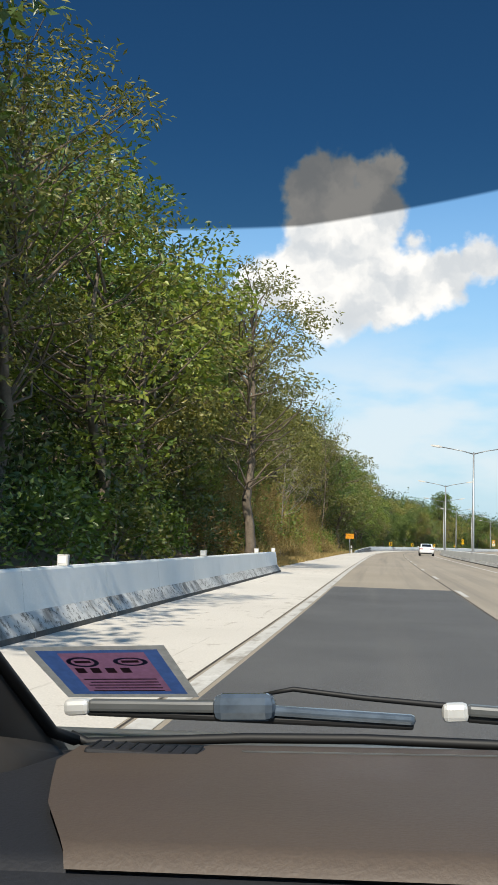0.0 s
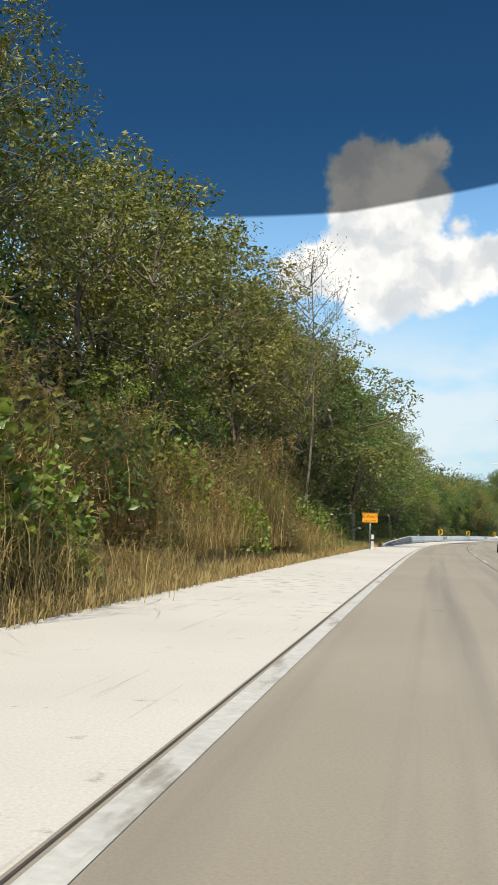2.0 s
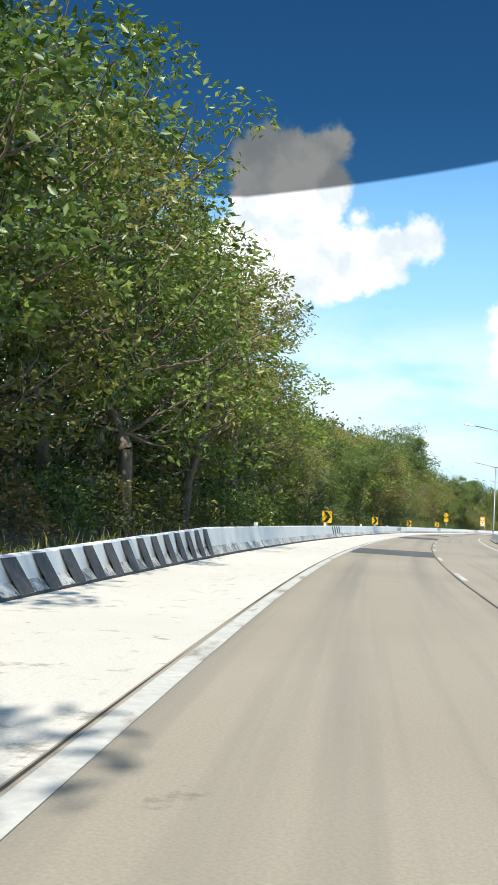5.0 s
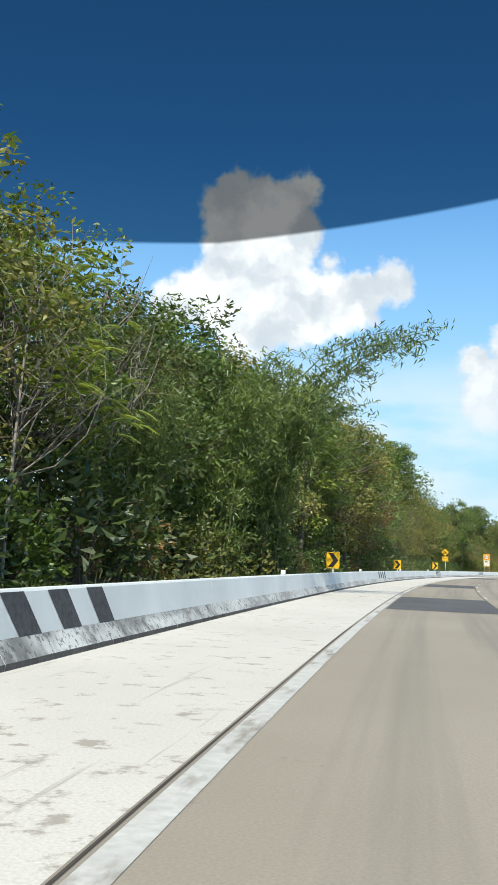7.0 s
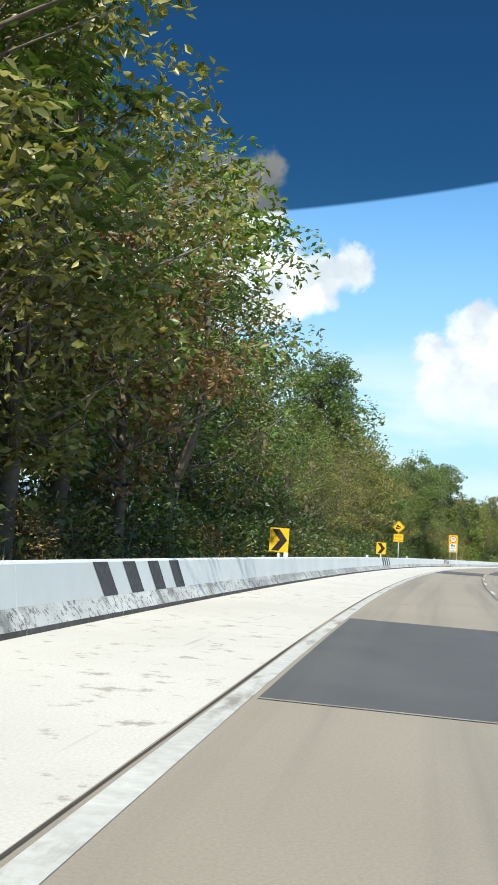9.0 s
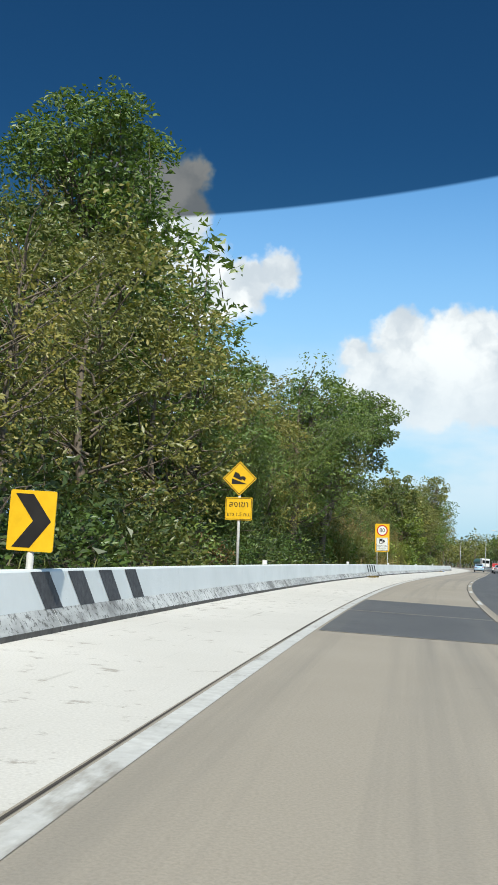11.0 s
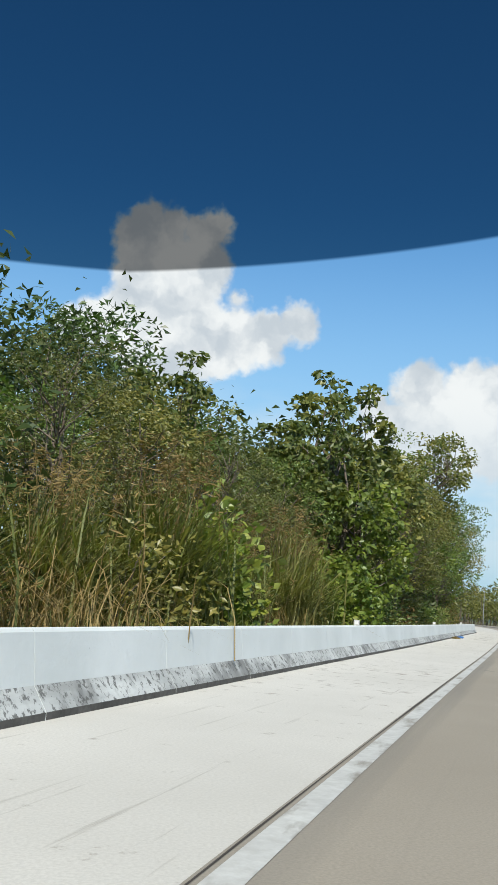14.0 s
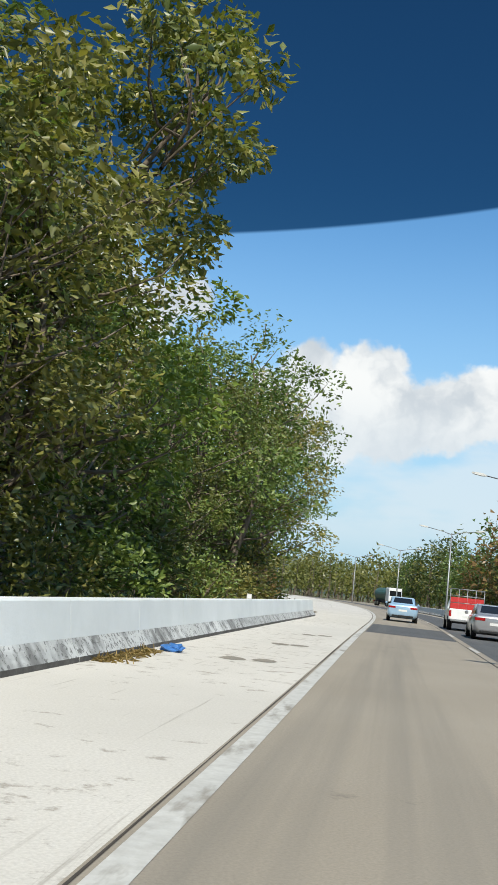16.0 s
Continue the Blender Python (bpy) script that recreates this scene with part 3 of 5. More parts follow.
def low_gear_sign():
    t = thing("low_gear_sign", "amber use-low-gear plate with black lettering on a steel post", "road sign", at_road(116.6, -4.3, 0.2))
    z = 1.87
    sign_post(t, 0, z + 0.2, 0.04)
    part("board", plate(round_rect(1.02, 0.63, 0.05, 4, 0, z), 0.02, -0.03), SIGN_ORANGE, t)
    frame_line(t, 0.96, 0.57, z, SIGN_BLACK, 0.016)
    lettering("ใช้เกียร์ต่ำ", 0.28, 0, z + 0.07, t, SIGN_RED_DARK)
    lettering("USE LOW GEAR", 0.115, 0, z - 0.2, t, SIGN_RED_DARK)
    g = thing("guide_post", "white wooden guide post with a black band by the grass", "guide post", at_road(115.4, -4.02, 0.12))
    part("post", box(-0.085, 0.085, -0.085, 0.085, -0.3, 0.85, 0.012), POST_WHITE, g)
    part("band", box(-0.088, 0.088, -0.088, 0.088, 0.42, 0.56), POST_BLACK, g)


def frame_line(parent, w, h, z, mat, t=0.018, y=-0.034, name="border", x=0.0):
    bm = bmesh.new()
    outer = [bm.verts.new((a + x, y, c)) for a, c in round_rect(w, h, 0.04, 4, 0, z)]
    inner = [bm.verts.new((a + x, y, c)) for a, c in round_rect(w - 2 * t, h - 2 * t, 0.03, 4, 0, z)]
    n = len(outer)
    for i in range(n):
        bm.faces.new((outer[i], inner[i], inner[(i + 1) % n], outer[(i + 1) % n]))
    return part(name, bm, mat, parent)


SIGN_RED_DARK = plain("sign_dark_red", (0.07, 0.018, 0.008), 0.5)


def downhill_sign():
    t = thing("downhill_sign", "yellow steep-descent diamond over a yellow distance plate on a white post", "road sign", at_road(321.4, -4.95, 0) @ pose(0, 0, 0, 0, -1.8, 0))
    z, r = 3.33, 0.52
    sign_post(t, 0, z + 0.3, 0.045, POST_WHITE)
    part("diamond", plate(((0, z + r), (-r, z), (0, z - r), (r, z)), 0.02, -0.03), SIGN_YELLOW, t)
    bm = bmesh.new()
    q, q2 = r - 0.035, r - 0.06
    o = [bm.verts.new((x, -0.034, zz)) for x, zz in ((0, z + q), (-q, z), (0, z - q), (q, z))]
    i = [bm.verts.new((x, -0.034, zz)) for x, zz in ((0, z + q2), (-q2, z), (0, z - q2), (q2, z))]
    for k in range(4):
        bm.faces.new((o[k], i[k], i[(k + 1) % 4], o[(k + 1) % 4]))
    part("border", bm, SIGN_BLACK, t)
    part("slope", plate(((-0.24, z - 0.17), (0.24, z - 0.17), (-0.24, z - 0.0)), 0.004, -0.036), SIGN_BLACK, t)
    lorry = ((-0.2, z + 0.05), (0.05, z - 0.06), (0.07, z - 0.02), (0.16, z - 0.07), (0.19, z + 0.02), (0.12, z + 0.07), (0.02, z + 0.06), (-0.02, z + 0.14), (-0.14, z + 0.2))
    part("lorry", plate(lorry, 0.004, -0.0365), SIGN_BLACK, t)
    zp = 2.42
    part("plate", plate(round_rect(0.82, 0.68, 0.03, 3, 0, zp), 0.02, -0.03), SIGN_YELLOW, t)
    frame_line(t, 0.78, 0.64, zp, SIGN_BLACK, 0.014)
    lettering("ลงเขา", 0.26, 0, zp + 0.13, t)
    lettering("ยาว 1.5 กม.", 0.155, 0, zp - 0.17, t)


def camera_zone_sign():
    t = thing("speed_limit_sign", "tall amber board with red-ringed 80 and white camera panel", "road sign", at_road(371.6, -5.05, 0) @ pose(0, 0, 0, 0, -2.4, 0))
    w, h, z0 = 1.16, 2.28, 1.78
    for x in (-0.42, 0.42):
        sign_post(t, x, z0 + 1.8, 0.04, POST_WHITE)
    part("board", plate(round_rect(w, h, 0.06, 4, 0, z0 + h / 2), 0.025, -0.03), SIGN_YELLOW, t)
    zc = z0 + 1.73
    for name, r0, mat, y in (("ring", 0.44, SIGN_RED, -0.036), ("disc", 0.35, SIGN_WHITE, -0.041)):
        part(name, plate([(r0 * math.cos(2 * math.pi * k / 40), zc + r0 * math.sin(2 * math.pi * k / 40)) for k in range(40)], 0.006, y), mat, t)
    lettering("80", 0.46, 0, zc, t, y=-0.046)
    zp = z0 + 0.62
    part("panel", plate(round_rect(0.96, 1.06, 0.03, 3, 0, zp), 0.006, -0.036), SIGN_WHITE, t)
    frame_line(t, 0.92, 1.02, zp, SIGN_BLACK, 0.02, -0.041)
    part("camera_body", plate(round_rect(0.26, 0.4, 0.03, 3, -0.1, zp + 0.24), 0.004, -0.042), SIGN_BLACK, t)
    part("camera_lens", plate([(-0.1 + 0.085 * math.cos(2 * math.pi * k / 20), zp + 0.16 + 0.085 * math.sin(2 * math.pi * k / 20)) for k in range(20)], 0.004, -0.046), SIGN_WHITE, t)
    part("camera_shade", plate(((0.07, zp + 0.12), (0.22, zp + 0.18), (0.22, zp + 0.3), (0.07, zp + 0.36)), 0.004, -0.042), SIGN_BLACK, t)
    lettering("เขตตรวจจับ", 0.17, 0, zp - 0.13, t, y=-0.042)
    lettering("ความเร็ว", 0.17, 0, zp - 0.35, t, y=-0.042)


# --- lamps and poles ---
def street_lamp():
    t = thing("street_lamp", "grey steel street lamp with two long arms in the median", "street lamp", None, "median street lamps")
    tube("pole", ((0, 0, -0.3), (0, 0, 0.6), (0, 0, 8.9)), (0.13, 0.11, 0.06), GALVANISED, t)
    for sx in (-1, 1):
        tube("arm", ((0, 0, 8.75), (sx * 0.9, 0, 9.0), (sx * 2.6, 0, 9.3)), (0.045, 0.04, 0.035), GALVANISED, t)
        v = []
        for x, w, z0, z1 in ((2.55, 0.05, 9.25, 9.35), (2.8, 0.13, 9.25, 9.42), (3.25, 0.14, 9.33, 9.47), (3.45, 0.06, 9.39, 9.47)):
            v += [(sx * x, -w, z0), (sx * x, w, z0), (sx * x, w * 0.8, z1), (sx * x, -w * 0.8, z1)]
        f = [(0, 1, 2, 3), (15, 14, 13, 12)]
        for i in range(3):
            for k in range(4):
                a, b = i * 4 + k, i * 4 + (k + 1) % 4
                f.append((a, a + 4, b + 4, b))
        part("head", mesh_of("head", v, f, POST_WHITE), None, t)
    return t


def utility_pole():
    t = thing("utility_pole", "pale concrete utility pole with crossarms beyond the road", "utility pole", None, "roadside poles")
    v, f = tube_data(((0, 0, -0.5), (0, 0, 10)), (0.17, 0.1), 4)
    part("shaft", mesh_of("shaft", v, f, POST_WHITE), None, t)
    for z in (9.2, 8.2):
        part("crossarm", box(-0.9, 0.9, -0.06, 0.06, z, z + 0.1), GALVANISED, t)
        for x in (-0.8, 0, 0.8):
            part("insulator", mesh_of("insulator", *tube_data(((x, 0, z + 0.1), (x, 0, z + 0.3)), (0.05, 0.03), 6), POST_WHITE), None, t)
    return t


def build_lamps():
    t = street_lamp()
    t.matrix_world = at_road(79, MEDIAN + 0.3, 0)
    s = 79 + 44
    while s < 610:
        copy_thing(t, at_road(s, MEDIAN + 0.3, 0))
        s += 44
    u = utility_pole()
    u.matrix_world = at_road(470, 27, -0.3)
    for s, lat in ((505, 26), (540, 25), (575, 25), (440, 28), (400, 28)):
        copy_thing(u, at_road(s, lat, -0.3))


# --- plants ---
def leaves(rng, centres, size, aspect=0.5, up=0.6, droop=0.0, out_from=None, fold=0.07, simple=False):
    """Arrays of leaf blades (kite-shaped, folded on the midrib) round the given points: vertices and faces."""
    n = len(centres)
    d = rng.normal(size=(n, 3))
    d[:, 2] = d[:, 2] * 0.5 - droop
    if out_from is not None:
        o = centres - out_from
        d += 0.8 * o / (np.linalg.norm(o, axis=1, keepdims=True) + 1e-6)
    d /= np.linalg.norm(d, axis=1, keepdims=True)
    nrm = rng.normal(size=(n, 3)) * (1 - up)
    nrm[:, 2] += up
    side = np.cross(d, nrm)
    side /= np.linalg.norm(side, axis=1, keepdims=True) + 1e-9
    nn = np.cross(side, d)
    L = size * rng.uniform(0.65, 1.3, size=(n, 1))
    w = L * aspect * 0.46
    base = centres - d * L * 0.5
    mid = base + d * L * 0.45
    if simple:
        v = np.stack([mid + side * w * 1.1, base + d * L, base - side * w * 0.8], 1)
        return v.reshape(-1, 3), np.arange(n)[:, None] * 3 + [0, 1, 2]
    v = np.empty((n, 4, 3))
    v[:, 0] = base
    v[:, 1] = mid + side * w + nn * L * fold
    v[:, 2] = base + d * L - nn * L * 0.08
    v[:, 3] = mid - side * w + nn * L * fold
    idx = np.arange(n)[:, None] * 4
    f = np.concatenate([idx + [0, 1, 2], idx + [0, 2, 3]])
    return v.reshape(-1, 3), f


def leaf_mesh(name, v, f, mat):
    me = bpy.data.meshes.new(name)
    me.vertices.add(len(v))
    me.vertices.foreach_set("co", np.asarray(v, dtype=np.float32).ravel())
    me.loops.add(len(f) * 3)
    me.loops.foreach_set("vertex_index", np.asarray(f, dtype=np.int32).ravel())
    me.polygons.add(len(f))
    me.polygons.foreach_set("loop_start", np.arange(len(f), dtype=np.int32) * 3)
    me.materials.append(mat)
    me.update(calc_edges=True)
    return me


def merge(chunks):
    vs, fs, o = [], [], 0
    for v, f in chunks:
        v = np.asarray([tuple(q) for q in v]) if not isinstance(v, np.ndarray) else v
        vs.append(v)
        fs.append([tuple(i + o for i in q) for q in f])
        o += len(v)
    return np.concatenate(vs), [q for part_ in fs for q in part_]


def limb(rng, a, b, r0, r1, bend=0.12, n=4, sides=5):
    a, b = Vector(a), Vector(b)
    ln = (b - a).length
    pts = []
    off = Vector(rng.normal(size=3)) * bend * ln
    for i in range(n + 1):
        f = i / n
        pts.append(a.lerp(b, f) + off * math.sin(math.pi * f) + Vector((0, 0, -0.05 * ln * math.sin(math.pi * f))))
    return tube_data(pts, [r0 + (r1 - r0) * i / n for i in range(n + 1)], sides, False)


def broadleaf(seed, height, spread, crown_from, clumps, per_clump, leaf, mat, bark=None, aspect=0.5, clump_r=0.85, label="", droop=0.15, lean=0.0, name="tree", shape=1.0, simple=False):
    """A tree with a forked trunk, limbs to every clump and a crown of leaf clumps with gaps between them."""
    rng = np.random.default_rng(seed)
    t = thing(name, label, "tree")
    wood = []
    top = Vector((lean, rng.uniform(-0.4, 0.4), height * 0.86))
    fork = Vector((lean * 0.3, 0, height * max(0.18, crown_from * 0.8)))
    r = 0.018 * height + 0.03
    wood.append(limb(rng, (0, 0, -0.6), fork, r, r * 0.75, 0.03))
    wood.append(limb(rng, fork, top, r * 0.75, 0.03, 0.06, 6))
    mid = height * (1 + crown_from) / 2
    half = height * (1 - crown_from) / 2
    cs = []
    while len(cs) < clumps:
        q = rng.uniform(-1, 1, 3)
        m = np.linalg.norm(q)
        if shape < 0:
            q = np.array((q[0], q[1], q[2])) * (1, 1, 0.97)
            if math.hypot(q[0], q[1]) > math.sqrt(1 - abs(q[2]) ** (5.0 if q[2] > 0 else 2.5)) or m < 0.4:
                continue
        elif m > 1 or m < 0.45:
            continue
        taper = 1 - (0.35 * max(0, q[2]) ** 2) * max(0, shape)
        jag = 1 + (0.25 if shape >= 0 else 0.1) * noise.noise((q[0] * 2 + seed, q[1] * 2, q[2] * 2))
        cs.append(np.array((q[0] * spread * taper * jag + lean * (q[2] + 1) / 2, q[1] * spread * taper * jag, mid + q[2] * half * jag)))
    leafs = []
    for c in cs:
        k = int(per_clump * rng.uniform(0.6, 1.4))
        ball = rng.normal(size=(k, 3))
        ball *= (rng.uniform(0.25, 1, (k, 1)) ** 0.5) / np.linalg.norm(ball, axis=1, keepdims=True)
        p = c + ball * np.array((1, 1, 0.6)) * clump_r * rng.uniform(0.7, 1.15)
        leafs.append(leaves(rng, p, leaf, aspect, 0.3, droop, c, simple=simple))
    for c in cs[: int(len(cs) * 0.55)]:
        f = min(0.95, max(0.05, (c[2] - fork.z) / max(0.1, top.z - fork.z) - 0.25))
        wood.append(limb(rng, fork.lerp(top, f), c, 0.05, 0.012, 0.12, 3, 4))
    v, f = merge(wood)
    part("trunk", mesh_of("trunk", v, f, bark or BARK, smooth=True), None, t)
    fv = np.concatenate([a for a, _ in leafs])
    o, ff = 0, []
    for a, b in leafs:
        ff.append(b + o)
        o += len(a)
    part("crown", leaf_mesh("crown", fv, np.concatenate(ff), mat), None, t)
    return t


def pinnate(seed, height, spread, fronds, mat, label, bark=None, crown_from=0.35, leaflet=0.2, name="tree"):
    """A tree with long feathered leaves in tufts at the ends of open limbs."""
    rng = np.random.default_rng(seed)
    t = thing(name, label, "tree")
    wood, chunks = [], []
    fork, top = Vector((0, 0, height * crown_from)), Vector((rng.uniform(-1, 1), rng.uniform(-1, 1), height * 0.92))
    wood.append(limb(rng, (0, 0, -0.6), fork, 0.2, 0.15, 0.03))
    wood.append(limb(rng, fork, top, 0.15, 0.04, 0.08, 6))
    tufts = []
    for i in range(max(6, fronds // 11)):
        a = rng.uniform(0, 2 * math.pi)
        f = rng.uniform(0.0, 1.0)
        z = height * (crown_from + 0.1 + (0.9 - crown_from) * f)
        rr = spread * rng.uniform(0.45, 1.0) * (1 - 0.45 * f)
        tip = Vector((rr * math.cos(a), rr * math.sin(a), z + 0.5))
        wood.append(limb(rng, fork.lerp(top, max(0, f - 0.2)), tip, 0.045, 0.012, 0.1, 4, 4))
        tufts.append(tip)
    for i in range(fronds):
        tip = np.array(tufts[i % len(tufts)]) + rng.normal(size=3) * 0.4
        a, ln = rng.uniform(0, 2 * math.pi), rng.uniform(0.45, 0.85)
        d = np.array((math.cos(a), math.sin(a), rng.uniform(-0.3, 0.5)))
        k = 10
        f = np.linspace(0.15, 1, k)[:, None]
        axis = tip + d * ln * f + np.array((0, 0, -1)) * (f ** 2) * ln * 0.45
        side = np.array((-math.sin(a), math.cos(a), 0))
        for sgn in (-1, 1):
            c = axis + side * sgn * leaflet * 0.5
            v = np.empty((k, 4, 3))
            dirn = side * sgn + d * 0.35 + np.array((0, 0, -0.45))
            dirn = dirn / np.linalg.norm(dirn)
            w = d * leaflet * 0.17
            v[:, 0], v[:, 2] = axis, axis + dirn * leaflet
            v[:, 1], v[:, 3] = axis + dirn * leaflet * 0.45 + w, axis + dirn * leaflet * 0.45 - w
            idx = np.arange(k)[:, None] * 4
            chunks.append((v.reshape(-1, 3), np.concatenate([idx + [0, 1, 2], idx + [0, 2, 3]])))
    v, f = merge(wood)
    part("trunk", mesh_of("trunk", v, f, bark or BARK, smooth=True), None, t)
    o, ff, fv = 0, [], []
    for a, b in chunks:
        ff.append(b + o)
        fv.append(a)
        o += len(a)
    part("crown", leaf_mesh("crown", np.concatenate(fv), np.concatenate(ff), mat), None, t)
    return t


def bamboo(seed, height, culms, mat, label, fan=math.pi, reach=(1.2, 3.8)):
    rng = np.random.default_rng(seed)
    t = thing("bamboo", label, "bamboo")
    twigs, chunks = [], []
    for i in range(culms):
        a, out = rng.uniform(-fan, fan), rng.uniform(*reach)
        h = height * rng.uniform(0.7, 1.0)
        b = Vector((rng.normal() * 0.5, rng.normal() * 0.5, -0.4))
        pts = []
        for k in range(9):
            f = k / 8
            pts.append(b + Vector((math.cos(a), math.sin(a), 0)) * out * f ** 2.4 + Vector((0, 0, h * (f - 0.22 * f ** 4))))
        part("culm", mesh_of("culm", *tube_data(pts, [0.05 * (1 - 0.85 * k / 8) for k in range(9)], 5, False), CULM, smooth=True), None, t)
        for k in range(2, 9):
            for _ in range(13):
                at = pts[k - 1].lerp(pts[k], rng.uniform())
                tip = at + Vector((rng.normal() * 0.5, rng.normal() * 0.5, rng.uniform(-0.5, 0.35)))
                twigs.append(limb(rng, at, tip, 0.008, 0.004, 0.1, 1, 3))
                g = rng.uniform(0.25, 1.1, (9, 1))
                p = np.array(at) * (1 - g) + np.array(tip) * g + rng.normal(size=(9, 3)) * 0.09
                chunks.append(leaves(rng, p, 0.25, 0.2, 0.4, 0.8, None, 0.04))
    v, f = merge(twigs)
    part("twig_spray", mesh_of("twig_spray", v, f, CULM), None, t)
    o, ff, fv = 0, [], []
    for a, b in chunks:
        ff.append(b + o)
        fv.append(a)
        o += len(a)
    part("foliage", leaf_mesh("foliage", np.concatenate(fv), np.concatenate(ff), mat), None, t)
    return t


CULM = plain("bamboo_culm", (0.10, 0.12, 0.04), 0.5)


def bush(seed, radius, height, count, leaf, mat, label, aspect=0.5, name="bush", simple=False):
    rng = np.random.default_rng(seed)
    t = thing(name, label, "bush")
    q = rng.normal(size=(count, 3))
    q /= np.linalg.norm(q, axis=1, keepdims=True)
    rad = rng.uniform(0.45, 1.0, (count, 1)) ** 0.5
    jag = np.array([1 + 0.45 * noise.noise((a * 2.2 + seed, b * 2.2, c * 2.2)) for a, b, c in q])[:, None]
    p = q * rad * jag * np.array((radius, radius, height))
    p[:, 2] = np.abs(p[:, 2]) + 0.05
    v, f = leaves(rng, p, leaf, aspect, 0.28, 0.15, np.zeros(3), simple=simple)
    part("foliage", leaf_mesh("foliage", v, f, mat), None, t)
    wood = [limb(rng, (0, 0, -0.4), q[i] * np.array((radius, radius, height)) * 0.85 + np.array((0, 0, 0.2)), 0.03, 0.006, 0.15, 3, 4) for i in range(9)]
    v, f = merge(wood)
    part("brushwood", mesh_of("brushwood", v, f, BARK), None, t)
    return t


def bare_tree(seed, height, label, bark=None, limbs=16, twigs=4, stem=0.08, leafy_tips=0):
    """A leafless tree of upswept limbs and twigs, with a few last leaves where given."""
    rng = np.random.default_rng(seed)
    t = thing("bare_tree", label, "tree")
    wood, tips = [limb(rng, (0, 0, -0.5), (0.3, 0, height), stem, 0.015, 0.05, 6)], []
    for i in range(limbs):
        f = rng.uniform(0.3, 0.95)
        a = rng.uniform(0, 2 * math.pi)
        ln = height * 0.33 * (1.15 - f) + 0.6
        s = Vector((0.3 * f, 0, height * f))
        e = s + Vector((math.cos(a) * ln * 0.75, math.sin(a) * ln * 0.75, ln * 0.85))
        wood.append(limb(rng, s, e, stem * 0.35, 0.007, 0.1, 3, 4))
        for k in range(twigs):
            g = s.lerp(e, rng.uniform(0.4, 1))
            h = g + Vector(rng.normal(size=3)) * 0.5 + Vector((0, 0, 0.5))
            wood.append(limb(rng, g, h, 0.011, 0.004, 0.1, 2, 3))
            tips.append(tuple(h))
    v, f = merge(wood)
    part("trunk", mesh_of("trunk", v, f, bark or PALE_BARK, smooth=True), None, t)
    if leafy_tips:
        c = np.repeat(np.array(tips), leafy_tips, 0)
        c += rng.normal(size=c.shape) * 0.16
        part("foliage", leaf_mesh("foliage", *leaves(rng, c, 0.13, 0.4, 0.3, 0.6), LEAF_OLIVE), None, t)
    return t


def blades(rng, pos, length, width, lean=0.5, spans=3):
    """Grass blades that rise and arch over, standing at pos."""
    n = len(pos)
    a = rng.uniform(0, 2 * math.pi, n)
    d = np.stack([np.cos(a), np.sin(a), np.zeros(n)], 1)
    s = np.stack([-np.sin(a), np.cos(a), np.zeros(n)], 1)
    L = (length * rng.uniform(0.45, 1.15, n))[:, None]
    k = (lean * rng.uniform(0.15, 1.3, n))[:, None]
    v = np.empty((n, spans * 2 + 1, 3))
    for i in range(spans + 1):
        f = i / spans
        mid = pos + np.array((0, 0, 1)) * L * (f - 0.55 * k * f ** 3) + d * L * k * f ** 2
        if i == spans:
            v[:, 2 * i] = mid
        else:
            w = width * 0.5 * (1 - 0.25 * f)
            v[:, 2 * i], v[:, 2 * i + 1] = mid - s * w, mid + s * w
    idx = np.arange(n)[:, None] * (spans * 2 + 1)
    f = []
    for i in range(spans - 1):
        q = 2 * i
        f += [idx + [q, q + 1, q + 3], idx + [q, q + 3, q + 2]]
    q = 2 * (spans - 1)
    f.append(idx + [q, q + 1, q + 2])
    return v.reshape(-1, 3), np.concatenate(f)


def reed_clump(seed, radius, height, count, mat, label, lean=0.5, width=0.036, per_plume=40):
    """Arching blades with a few taller stalks that end in loose plumes."""
    rng = np.random.default_rng(seed)
    t = thing("reed_clump", label, "tall grass")
    p = rng.normal(size=(count, 3)) * np.array((radius, radius, 0)) * 0.5
    v, f = blades(rng, p, height, width, lean, 3)
    stems, faces, o = [], [], 0
    for i in range(count // per_plume):
        q = rng.normal(size=3) * np.array((radius, radius, 0)) * 0.45
        tip = q + np.array((rng.normal() * 0.3, rng.normal() * 0.3, height * rng.uniform(0.85, 1.2)))
        mid = (q + tip) / 2 + np.array((rng.normal() * 0.08, rng.normal() * 0.08, 0.1))
        sv, sf = tube_data((Vector(q), Vector(mid), Vector(tip)), (0.006, 0.005, 0.003), 3, False)
        stems.append(np.array([tuple(k) for k in sv]))
        faces.append(np.array([(k[0], k[1], k[2]) for k in sf] + [(k[0], k[2], k[3]) for k in sf]) + o)
        o += len(sv)
        m = 14
        c = tip + np.array((0, 0, -0.3)) + rng.uniform(-1, 1, (m, 3)) * np.array((0.07, 0.07, 0.28))
        lv, lf = leaves(rng, c, 0.16, 0.14, 0.2, 0.2)
        stems.append(lv)
        faces.append(lf + o)
        o += len(lv)
    part("tuft", leaf_mesh("tuft", v, f, mat), None, t)
    heads = part("seed_fluff", leaf_mesh("seed_fluff", np.concatenate(stems), np.concatenate(faces), DRY_GRASS), None, t)
    tagged(heads, "pale feathery seed heads on thin stalks", kind="stuff")
    return t




